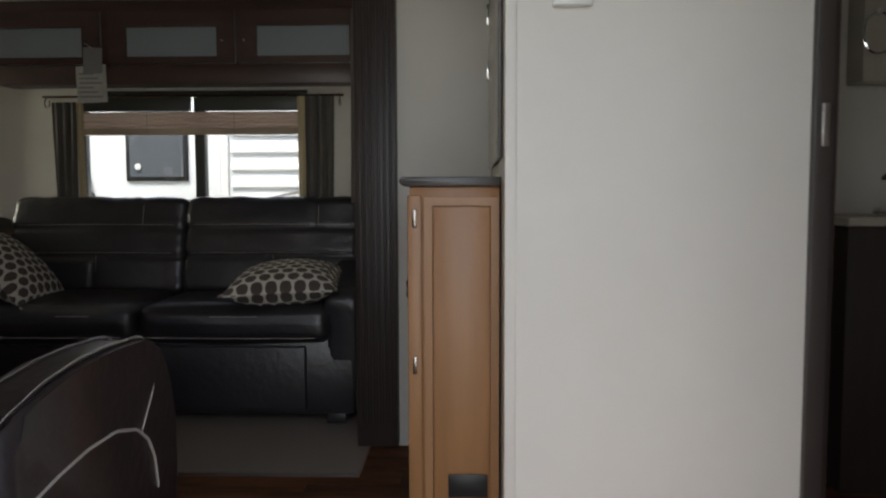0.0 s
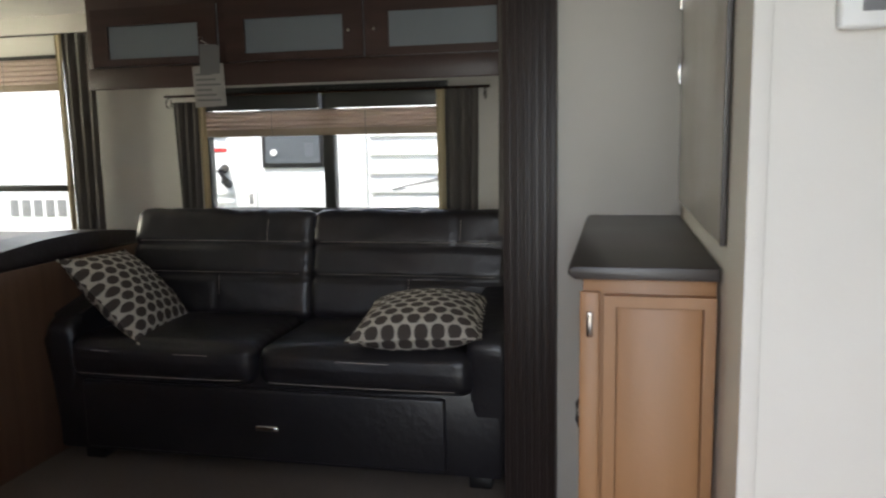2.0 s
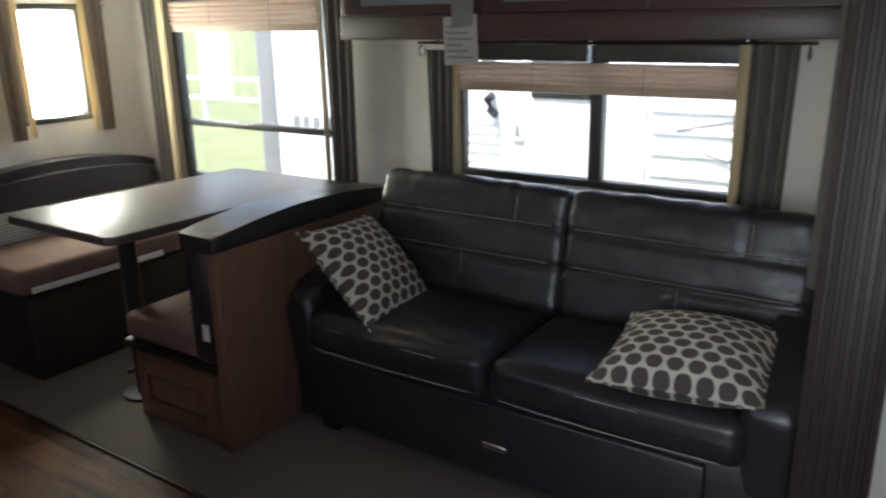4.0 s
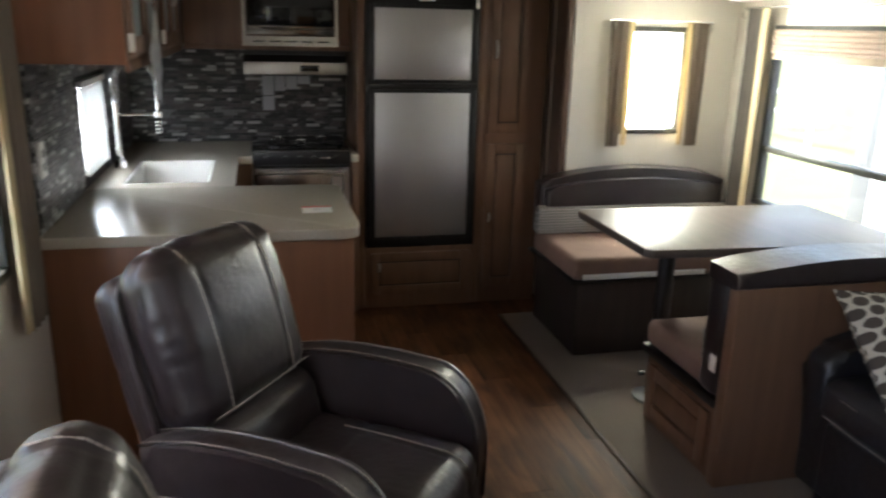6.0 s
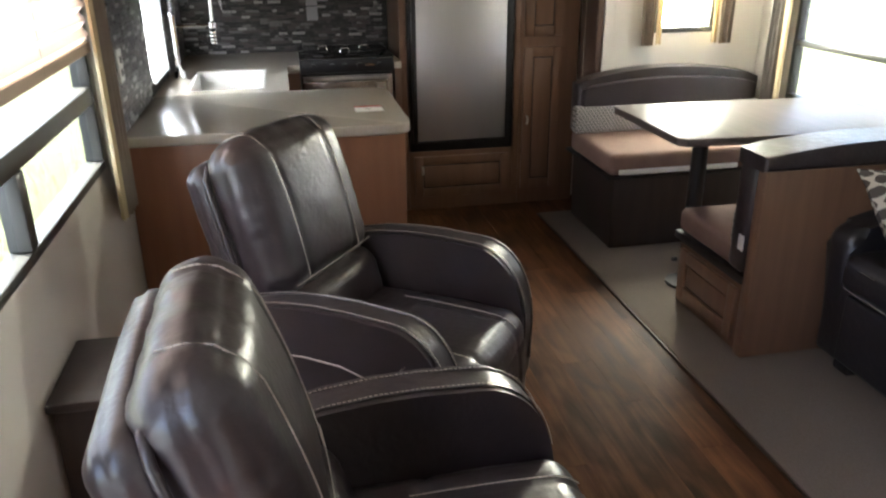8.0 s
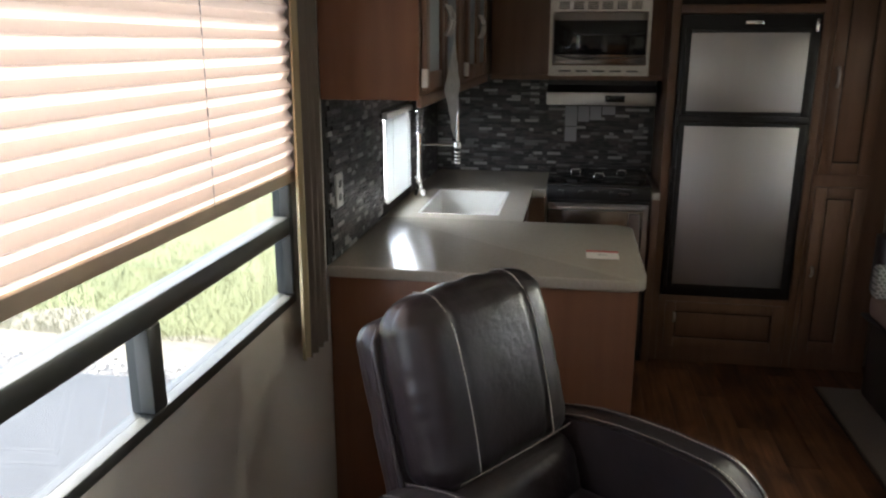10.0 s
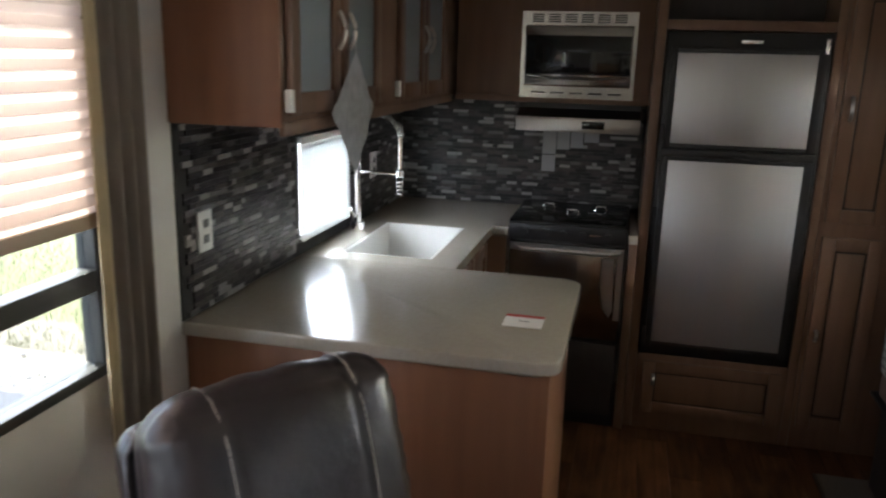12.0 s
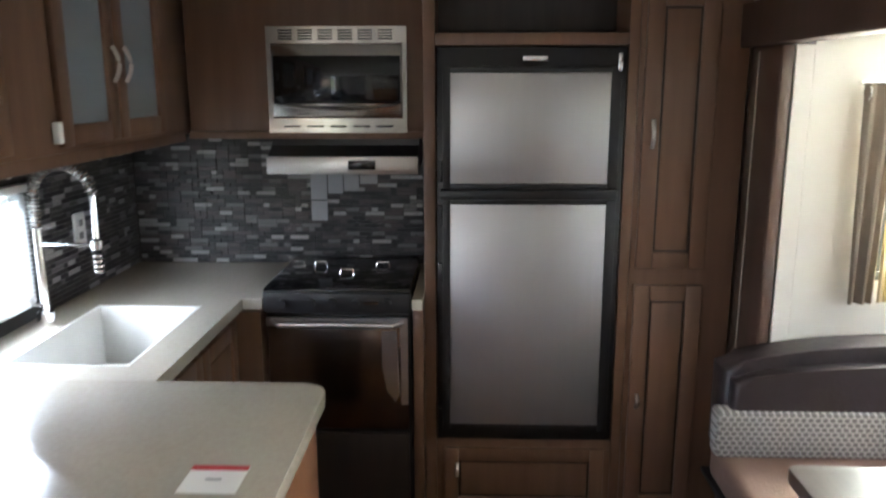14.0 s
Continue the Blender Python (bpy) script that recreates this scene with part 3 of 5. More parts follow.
shade("pleated_shade", -2.885, -1.24, 1.235, 1.80, YD + 0.012, 13, 1, "tan pleated shade half drawn over the wide window")


def blind():
    b = thing("slat_blind", (-4.21, YD + 0.012, 1.33), "white slatted blind half open over the kitchen window", "blind")
    part("head_rail", box(-4.47, -3.96, YD + 0.002, YD + 0.028, 1.305, 1.33, 0.003), M_WHITE, b)
    first = None
    for i in range(24):
        z = 0.958 + i * 0.0145
        arc = [(YD + 0.004 + 0.0185 * k / 6, z + 0.0075 - 0.0135 * k / 6 + 0.0025 * math.sin(math.pi * k / 6)) for k in range(7)]
        bm = sweep(arc + [(p, q - 0.0011) for p, q in arc[::-1]], "x", -4.465, -3.965)
        part("slat", bm, M_SLAT, b)
    for xx in (-4.36, -4.06):
        part("cord", rod([(xx, YD + 0.028, 0.955), (xx, YD + 0.028, 1.305)], 0.0012, 5), M_WHITE, b)


blind()


def curtain(axis, a0, a1, z0, z1, p, edge, waves=3, taper=0.15, lean=0.0, lw=0.035, cloth=None, label="charcoal curtain panel with tan lining hanging beside the window"):
    """A side curtain with its tan lining showing on the window's edge."""
    c = thing("curtain", ((a0 + a1) / 2, p, z0) if axis == "x" else (p, (a0 + a1) / 2, z0), label, "curtain", "window curtains")
    part("panel", drape(axis, a0, a1, z0, z1, p, 0.014, waves, taper, lean), cloth or M_CURTAIN, c)
    w = lw if edge > 0 else -lw
    e = a1 if edge > 0 else a0
    part("lining", drape(axis, min(e, e + w), max(e, e + w), z0 + 0.005, z1, p, 0.008, 1, 0.1, lean), M_LINING, c, "tan lining")


def curtain_rod(axis, a0, a1, z, p, wallp):
    r = thing("curtain_rod", ((a0 + a1) / 2, p, z) if axis == "x" else (p, (a0 + a1) / 2, z), "brushed metal curtain rod with ring ends", "curtain rod", "curtain rods")
    put = (lambda a, q, zz: (a, q, zz)) if axis == "x" else (lambda a, q, zz: (q, a, zz))
    part("bar", rod([put(a0, p, z), put(a1, p, z)], 0.006), M_CHROME, r)
    for a in (a0 + 0.02, a1 - 0.02):
        part("bracket", rod([put(a, wallp, z), put(a, p, z)], 0.008), M_CHROME, r)
        part("ring", rod([put(a, p + 0.022 * math.cos(t), z - 0.03 + 0.022 * math.sin(t)) for t in np.linspace(0, 2 * math.pi, 16, endpoint=False)], 0.0035, 6, True), M_CHROME, r)


curtain("x", -2.56, -2.44, 0.86, 1.38, SY - 0.07, 1)
curtain("x", -1.33, -1.19, 0.86, 1.40, SY - 0.07, -1)
curtain_rod("x", -2.60, -1.14, 1.405, SY - 0.07, SY)
curtain("x", -4.36, -4.24, 0.66, 1.70, SY - 0.06, 1, 3, 0.15, 0.0, 0.06)
curtain("x", -3.11, -2.95, 0.70, 1.70, SY - 0.06, -1)
curtain_rod("x", -4.40, -2.90, 1.705, SY - 0.06, SY)
curtain("y", 3.32, 3.46, 0.90, 1.62, SX1 - 0.05, 1, 3, 0.2)
curtain("y", 3.43, 3.53, 0.97, 1.62, SX0 + 0.05, 1, 2, 0.3, 0.0, 0.035, M_TAUPE, "taupe curtain panel with tan lining beside the small window")
curtain("y", 3.90, 4.00, 0.97, 1.62, SX0 + 0.05, -1, 2, 0.3, 0.0, 0.035, M_TAUPE, "taupe curtain panel with tan lining beside the small window")
curtain_rod("y", 3.42, 4.02, 1.625, SX0 + 0.05, SX0)
curtain("x", -3.03, -2.885, 0.72, 1.90, YD + 0.05, 1, 3, 0.05, 0.02, 0.035, M_TAUPE, "taupe curtain panel with backlit tan lining beside the wide window")


# ---- cabinet pieces ----
def pull(at, parent, axis="x", out=1, length=0.06, vertical=True):
    """A bow handle standing off the face at point at, in direction out along axis."""
    x, y, z = at
    pts = []
    for i in range(9):
        s = (i / 8 - 0.5) * length
        d = 0.006 + 0.018 * (1 - (2 * abs(i / 8 - 0.5)) ** 2)
        dx, dy = (out * d, 0) if axis == "x" else (0, out * d)
        pts.append((x + dx + (0 if vertical or axis == "x" else s), y + dy + (s if not vertical and axis == "x" else 0), z + (s if vertical else 0)))
    return part("handle", rod(pts, 0.007), M_STEEL, parent, "chrome handle")


def knob(at, parent, axis="y", out=-1):
    x, y, z = at
    d = Vector((out, 0, 0)) if axis == "x" else Vector((0, out, 0))
    p = Vector(at)
    bm = rod([p, p + d * 0.012, p + d * 0.014, p + d * 0.022], 0.006, 10)
    part("knob", bm, M_CHROME, parent, "chrome knob")


def panel_door(parent, axis, p, out, a0, a1, z0, z1, material=None, label="", glass=False, rail=0.055):
    """A framed door lying on the face at p: stiles, rails and a recessed panel or frosted pane."""
    m = material or M_WOOD
    d0, d1 = sorted((p, p + out * 0.018))
    e0, e1 = sorted((p + out * 0.001, p + out * 0.007))
    g0, g1 = sorted((p + out * 0.001, p + out * 0.012))

    def dims(b0, b1, c0, c1, lo, hi):
        return (lo, hi, b0, b1, c0, c1) if axis == "x" else (b0, b1, lo, hi, c0, c1)
    # Backing in darkened wood paints the shade in the gap round the panel.
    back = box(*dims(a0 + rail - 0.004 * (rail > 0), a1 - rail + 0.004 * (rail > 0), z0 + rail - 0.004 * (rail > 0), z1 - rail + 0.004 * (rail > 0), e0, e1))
    door = part("cabinet_door", back, M_FROST if glass else M_WOOD_DARK, parent, "frosted pane in a wooden frame" if glass else label)
    if rail > 0:
        for nm, b in (("stile", (a0, a0 + rail, z0, z1)), ("stile", (a1 - rail, a1, z0, z1)), ("rail", (a0 + rail, a1 - rail, z0, z0 + rail)), ("rail", (a0 + rail, a1 - rail, z1 - rail, z1))):
            part(nm, box(*dims(*b, d0, d1), 0.004), m, door)
    if not glass:
        part("panel", box(*dims(a0 + rail + 0.009, a1 - rail - 0.009, z0 + rail + 0.009, z1 - rail - 0.009, g0, g1), 0.003), m, door)
    return door


# ---- sofa overhead cabinet ----
oh = thing("overhead_cabinet", (-1.85, 4.0, 1.45), "dark cherry overhead cabinet with frosted glass doors above the sofa", "cabinet")
part("body", box(-2.78, SX1 - 0.005, 3.88, SY - 0.002, 1.455, SLC - 0.003, 0.004), M_CHERRY, oh)
part("valance", box(-2.78, SX1 - 0.005, 3.868, 3.879, 1.425, 1.51, 0.004), M_CHERRY, oh)
for a0, a1 in ((-2.745, -2.185), (-2.145, -1.58), (-1.56, -0.99)):
    panel_door(oh, "y", 3.879, -1, a0, a1, 1.515, 1.745, M_CHERRY, "", True, 0.0)
for c0, c1, a0, a1 in ((-2.67, -2.265, -2.745, -2.185), (-2.065, -1.66, -2.145, -1.58), (-1.48, -1.07, -1.56, -0.99)):
    for nm, b in (("stile", (a0, c0, 1.515, 1.745)), ("stile", (c1, a1, 1.515, 1.745)), ("rail", (c0, c1, 1.515, 1.545)), ("rail", (c0, c1, 1.675, 1.745))):
        part(nm, box(b[0], b[1], 3.858, 3.867, b[2], b[3]), M_CHERRY, oh)
for kx in (-2.24, -1.63, -1.53, -1.03):
    knob((kx, 3.858, 1.61), oh)
tag = thing("paper_tag", (-2.215, 3.838, 1.34), "printed paper tags hanging from the overhead cabinet knob", "paper tag")
part("sheet", sweep([(-2.285, 1.50), (-2.15, 1.51), (-2.145, 1.345), (-2.28, 1.34)], "y", 3.836, 3.838), M_TAG, tag)
part("folder", sweep([(-2.245, 1.585), (-2.16, 1.58), (-2.165, 1.47), (-2.25, 1.47)], "y", 3.832, 3.834), M_GREY, tag, "grey printed card")
for i in range(6):
    part("print_line", box(-2.27, -2.165 - 0.02 * (i % 3), 3.8345, 3.8355, 1.365 + i * 0.02, 1.372 + i * 0.02), M_GREY, tag)
part("string", rod([(-2.24, 3.835, 1.60), (-2.205, 3.834, 1.58)], 0.001, 5), M_PAPER, tag)


# ---- sofa ----
def stitch(points, parent, r=0.0016, dash=0.011, gap=0.002):
    """A row of single stitches along a line."""
    pts = [Vector(p) for p in points]
    bm = bmesh.new()
    tmp = bpy.data.meshes.new("tmp")
    lens = [(b - a).length for a, b in zip(pts, pts[1:])]

    def at(d):
        for a, b, k in zip(pts, pts[1:], lens):
            if d <= k:
                return a.lerp(b, d / k if k else 0)
            d -= k
        return pts[-1]
    d, total = 0.0, sum(lens)
    while d + dash < total:
        one = rod([at(d), at(d + dash)], r, 5)
        one.to_mesh(tmp)
        one.free()
        bm.from_mesh(tmp)
        d += dash + gap
    bpy.data.meshes.remove(tmp)
    part("seam", bm, M_STITCH, parent, "pale stitching")


sofa = thing("sofa", (-1.86, 3.75, 0.012), "black leather sofa with tufted back and a storage drawer", "sofa")
part("base", box(-2.71, -1.0, 3.44, 4.10, 0.055, 0.40, 0.015), M_SOFA, sofa)
part("drawer_front", box(-2.58, -1.19, 3.418, 3.445, 0.075, 0.335, 0.012, 3), M_SOFA, sofa)
part("drawer_handle", box(-1.875, -1.785, 3.395, 3.417, 0.188, 0.212, 0.008, 3), M_CHROME, sofa, "chrome drawer handle")
for fx in (-2.62, -1.12):
    part("foot", box(fx, fx + 0.08, 3.46, 3.54, 0.012, 0.056, 0.006), M_BLACK, sofa)
    part("foot", box(fx, fx + 0.08, 3.95, 4.03, 0.012, 0.056, 0.006), M_BLACK, sofa)
for c0, c1 in ((-2.62, -1.868), (-1.862, -1.09)):
    w = c1 - c0

    def seat_dent(x, y, z, w=w, k=c0):
        rim = max(0.0, abs(x) / (w / 2) - 0.80) / 0.2
        return crease(x, y, z, 5, 0.004, k) + groove(z, 0.028, 0.006, 0.004) * (y < -0.2) - 0.002 * rim * (0.5 + 0.5 * math.sin(y * 95 + 3 * k))
    cu = part("seat_cushion", cushion(((c0 + c1) / 2, 3.665, 0.42), (w, 0.53, 0.15), 0.05, None, (44, 30, 12), (0, 0.012, 0.022), seat_dent), M_SOFA, sofa, smooth=80)
    stitch([(x, 3.396 - 0.012 * (1 - ((x - c0) / w * 2 - 1) ** 2), 0.372) for x in np.linspace(c0 + 0.05, c1 - 0.05, 9)], cu)
    stitch([(x, 3.405 - 0.011 * (1 - ((x - c0) / w * 2 - 1) ** 2), 0.456) for x in np.linspace(c0 + 0.05, c1 - 0.05, 9)], cu)
lean = Matrix.Rotation(radians(-14), 4, "X")
for c0, c1 in ((-2.665, -1.832), (-1.852, -1.03)):
    w = c1 - c0

    def back_dent(x, y, z, w=w, k=c0):
        rim = max(0.0, abs(x) / (w / 2) - 0.82) / 0.18
        top = max(0.0, z - 0.13) / 0.08
        up = groove(x, 0.0, 0.012, 0.006) * (z < -0.05) + groove(x, w * 0.24, 0.010, 0.005) * (z > 0.08)
        rows = groove(z, 0.075, 0.012, 0.009) + groove(z, -0.055, 0.013, 0.011)
        return (rows + up) * (y < 0) + crease(x, y, z, 6, 0.009, k) - 0.002 * rim * (0.5 + 0.5 * math.sin(z * 120)) - 0.003 * min(1.0, top) * (0.5 + 0.5 * math.sin(x * 58 + 2.0 * math.sin(x * 19 + k)))
    bk = part("back_cushion", cushion(((c0 + c1) / 2, 3.985, 0.685), (w, 0.20, 0.46), 0.045, lean, (60, 12, 44), (0, 0.016, 0.006), back_dent), M_SOFA, sofa, smooth=80)

    def on_sofa(x, h, d=0.104, c0=c0, c1=c1):
        """A point on the sofa back: h up along it from its middle, d forward."""
        sag = 0.016 * (1 - ((x - c0) / (c1 - c0) * 2 - 1) ** 2) * (1 - (h / 0.23) ** 2)
        q = lean @ Vector((0, -d - sag, h))
        return (x, 3.985 + q.y, 0.685 + q.z)
    for h in (0.089, -0.041):
        stitch([on_sofa(x, h) for x in np.linspace(c0 + 0.05, c1 - 0.05, 12)], bk, 0.0011)
    stitch([on_sofa((c0 + c1) / 2 + w * 0.24 + 0.016, h) for h in np.linspace(0.09, 0.18, 6)], bk, 0.0011)
    stitch([on_sofa((c0 + c1) / 2 + 0.016, h) for h in np.linspace(-0.13, -0.05, 6)], bk, 0.0011)
part("back_frame", box(-2.66, -1.04, 4.0, 4.13, 0.30, 0.84, 0.03, 3), M_SOFA, sofa)
for a0, a1 in ((-2.73, -2.61), (-1.12, -0.975)):
    arm = [(3.455, 0.07), (3.425, 0.48)] + [(3.50 - 0.08 * math.cos(t), 0.50 + 0.07 * math.sin(t)) for t in np.linspace(0.1, 1.5, 5)] + [(3.75, 0.60), (4.0, 0.68), (4.06, 0.68), (4.06, 0.07)]
    part("arm", sweep(arm, "x", a0, a1, 0.035, 4), M_SOFA, sofa)


def throw_pillow(m, size, label):
    """A square pillow with pinched corners and a sewn rim."""
    n = 18
    bm = bmesh.new()
    side = []
    for s in (1, -1):
        g = []
        for i in range(n + 1):
            for j in range(n + 1):
                u, v = 2 * i / n - 1, 2 * j / n - 1
                h = 0.085 * (max(0, 1 - abs(u) ** 2.6) * max(0, 1 - abs(v) ** 2.6)) ** 0.62
                pinch = 1 - 0.07 * (1 - min(1, abs(u) ** 2)) * abs(v) ** 2
                pinch2 = 1 - 0.07 * (1 - min(1, abs(v) ** 2)) * abs(u) ** 2
                wob = 0.004 * math.sin(5 * u + 3 * v) * (1 - abs(u)) * (1 - abs(v))
                g.append(bm.verts.new((size / 2 * u * pinch2, size / 2 * v * pinch, s * (h + wob))))
        side.append(g)
        for i in range(n):
            for j in range(n):
                a = i * (n + 1) + j
                bm.faces.new((g[a], g[a + 1], g[a + n + 2], g[a + n + 1]))
    bmesh.ops.remove_doubles(bm, verts=bm.verts, dist=1e-4)
    ob = thing("throw_pillow", (0, 0, 0), label, "pillow", "sofa pillows")
    part("cover", bm, M_PILLOW, ob)
    rim = []
    for a, b in (((-1, -1), (1, -1)), ((1, -1), (1, 1)), ((1, 1), (-1, 1)), ((-1, 1), (-1, -1))):
        for k in range(8):
            t = k / 8
            u, v = a[0] + (b[0] - a[0]) * t, a[1] + (b[1] - a[1]) * t
            pu = 1 - 0.07 * (1 - v * v) * u * u
            pv = 1 - 0.07 * (1 - u * u) * v * v
            rim.append((size / 2 * u * pu, size / 2 * v * pv, 0))
    part("piping", rod(rim, 0.004, 6, True), M_PILLOW, ob)
    ob.matrix_basis = m
    return ob


def tilted(at, across, up):
    """A pose at a place, from the ways that a flat thing's sides run."""
    u = Vector(across).normalized()
    n = u.cross(Vector(up)).normalized()
    v = n.cross(u)
    m = Matrix((u, v, n)).transposed().to_4x4()
    m.translation = at
    return m


throw_pillow(tilted((-2.49, 3.63, 0.622), (0.02, -0.36, 0.02), (-0.27, -0.05, 0.27)), 0.435, "brown and cream spotted throw pillow leaning on the sofa arm")
throw_pillow(tilted((-1.30, 3.585, 0.572), (0.42, 0.03, 0.02), (0.0, 0.36, 0.035)), 0.455, "brown and cream spotted throw pillow lying on the sofa seat")

# ---- dinette ----
b1 = thing("dinette_bench", (-3.03, 3.65, 0.012), "wooden dinette bench with black upholstered back and drawers", "bench", "dinette benches")
part("side_panel", box(-2.80, -2.745, 3.145, 4.10, 0.012, 0.80, 0.008), M_WOOD, b1)
part("base", box(-3.30, -2.80, 3.16, 4.18, 0.012, 0.30, 0.006), M_WOOD, b1)
panel_door(b1, "y", 3.16, -1, -3.27, -2.83, 0.05, 0.27, M_WOOD)
part("seat_board", box(-3.33, -2.80, 3.14, 4.18, 0.30, 0.335, 0.006), M_BLACK, b1)
part("seat_cushion", box(-3.33, -2.90, 3.15, 4.17, 0.335, 0.44, 0.03, 3), M_SUEDE, b1, "brown suede seat cushion")
part("back_cushion", box(-2.91, -2.80, 3.135, 4.12, 0.34, 0.80, 0.03, 3), M_LEATHER, b1, "black leather back cushion")
topc = [(3.13, 0.76)] + [(3.13 + 0.96 * s, 0.80 + 0.055 * math.sin(math.pi * (0.1 + 0.8 * s))) for s in np.linspace(0, 1, 14)] + [(4.09, 0.76)]
part("back_roll", sweep(topc, "x", -2.92, -2.735, 0.02, 3), M_LEATHER, b1, "black leather top roll")
part("lumbar_strip", box(-2.925, -2.905, 3.15, 4.10, 0.44, 0.56, 0.008), M_LUMBAR, b1, "patterned woven strip")
part("drawer_knob", disc(-3.31, 3.13, 0.20, 0.010, 0.02, "y"), M_BLACK, b1)
tg = thing("care_tag", (-2.81, 3.128, 0.455), "white care tag on the dinette cushion", "tag")
part("sheet", box(-2.835, -2.80, 3.128, 3.130, 0.44, 0.50), M_PAPER, tg)
b2 = thing("dinette_bench", (-4.2, 3.65, 0.012), "dark dinette bench with suede seat and arched black back", "bench", "dinette benches")
part("base", box(-4.50, -3.92, 3.10, 4.18, 0.012, 0.40, 0.008), M_ESP, b2)
part("seat_board", box(-4.50, -3.875, 3.05, 4.18, 0.40, 0.415, 0.004), M_BLACK, b2)
part("edge_strip", box(-3.874, -3.868, 3.10, 3.75, 0.425, 0.452, 0.002), M_WHITE, b2, "white edge strip")
part("seat_cushion", box(-4.45, -3.88, 3.055, 4.16, 0.415, 0.53, 0.03, 3), M_SUEDE, b2, "brown suede seat cushion")
arch = [(3.06, 0.53)] + [(3.06 + 1.09 * s, 0.79 + 0.075 * math.sin(math.pi * s) ** 0.7) for s in np.linspace(0, 1, 18)] + [(4.15, 0.53)]
part("back_cushion", sweep(arch, "x", -4.50, -4.39, 0.03, 4), M_LEATHER, b2, "arched black leather back")
arch2 = [(3.08, 0.60)] + [(3.08 + 1.03 * s, 0.765 + 0.05 * math.sin(math.pi * s) ** 0.7) for s in np.linspace(0, 1, 18)] + [(4.11, 0.60)]
part("back_bolster", sweep(arch2, "x", -4.40, -4.345, 0.025, 4), M_LEATHER, b2, "padded black leather bolster")
part("lumbar_strip", box(-4.40, -4.325, 3.035, 4.14, 0.53, 0.675, 0.015), M_LUMBAR, b2, "patterned woven strip")

table = thing("dinette_table", (-3.45, 3.5, 0.012), "dark laminate dinette table on two pedestal legs", "table")
tt = [(-3.78 + 0.03 * (1 - math.cos(t)), 3.0 + 0.03 * (1 - math.sin(t))) for t in (0, 0.5, 1.0, 1.57)] + [(-3.14, 3.0), (-3.11, 3.03), (-3.04, 4.14), (-3.74, 4.14)]
part("tabletop", sweep(tt, "z", 0.765, 0.80, 0.006, 2), M_TABLE, table)
for ly in (3.28, 3.92):
    part("pedestal", disc(-3.44, ly, 0.02, 0.035, 0.74), M_BLACK, table)
    part("foot_plate", disc(-3.44, ly, 0.012, 0.09, 0.012), M_BLACK, table)
    part("top_plate", disc(-3.44, ly, 0.745, 0.08, 0.02), M_BLACK, table)

# ---- kitchen: fridge wall ----
fc = thing("fridge_cabinet", (-5.0, 2.5, 0), "brown wooden tall cabinet built round the refrigerator", "cabinet")
FX = -4.785
part("side_panel", box(XW + 0.002, FX, 2.145, 2.185, 0, CEIL - 0.002, 0.003), M_WOOD, fc)
part("side_panel", box(XW + 0.002, FX, 2.815, 2.85, 0, CEIL - 0.002, 0.003), M_WOOD, fc)
part("shelf", box(XW + 0.002, FX + 0.004, 2.185, 2.815, 1.745, 1.785, 0.004), M_WOOD, fc)
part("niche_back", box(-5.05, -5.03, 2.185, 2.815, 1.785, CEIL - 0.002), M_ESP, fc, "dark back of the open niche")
part("lower_box", box(XW + 0.002, FX, 2.185, 2.815, 0.0, 0.36, 0.003), M_WOOD, fc)
d = panel_door(fc, "x", FX, 1, 2.215, 2.79, 0.085, 0.33, M_WOOD, "", False, 0.05)
pull((FX + 0.018, 2.26, 0.25), fc, length=0.045)
fr = thing("refrigerator", (-5.0, 2.5, 0.36), "two-door refrigerator with silver panels in black frames", "refrigerator")
part("body", box(-5.25, FX + 0.006, 2.19, 2.81, 0.362, 1.74, 0.004), M_BLACK, fr)
for z0, z1, nm in ((0.41, 1.245, "lower_door"), (1.275, 1.678, "freezer_door")):
    dr = part(nm, box(FX + 0.008, FX + 0.027, 2.235, 2.758, z0 + 0.02, z1 - 0.02, 0.002), M_FRIDGE, fr, "satin silver door panel in a black frame")
    for y0, y1, b0, b1 in ((2.21, 2.235, z0, z1), (2.758, 2.79, z0, z1), (2.235, 2.758, z0, z0 + 0.02), (2.235, 2.758, z1 - 0.02, z1)):
        part("frame_bar", box(FX + 0.006, FX + 0.03, y0, y1, b0, b1, 0.002), M_BLACK, dr, "black frame bar")
part("handle_bar", box(FX + 0.03, FX + 0.05, 2.2, 2.79, 1.243, 1.277, 0.006), M_BLACK, fr)
part("latch", box(FX + 0.03, FX + 0.042, 2.775, 2.79, 1.66, 1.72, 0.004), M_CHROME, fr)
for hz in (0.42, 0.95, 1.15, 1.30):
    part("hinge", box(FX + 0.006, FX + 0.03, 2.192, 2.208, hz, hz + 0.07, 0.003), M_BLACK, fr)
part("badge", box(FX + 0.03, FX + 0.033, 2.47, 2.55, 1.695, 1.71, 0.001), M_CHROME, fr, "plain silver badge")

pn = thing("pantry_cabinet", (-5.0, 3.0, 0), "brown wooden pantry cabinet with two panelled doors", "cabinet")
part("body", box(XW + 0.002, FX, 2.851, 3.203, 0, CEIL - 0.002, 0.003), M_WOOD, pn)
panel_door(pn, "x", FX, 1, 2.868, 3.10, 1.005, 1.92, M_WOOD)
panel_door(pn, "x", FX, 1, 2.868, 3.10, 0.10, 0.945, M_WOOD)
pull((FX + 0.018, 2.90, 1.46), pn, length=0.09)
pull((FX + 0.018, 2.893, 0.525), pn, length=0.045)

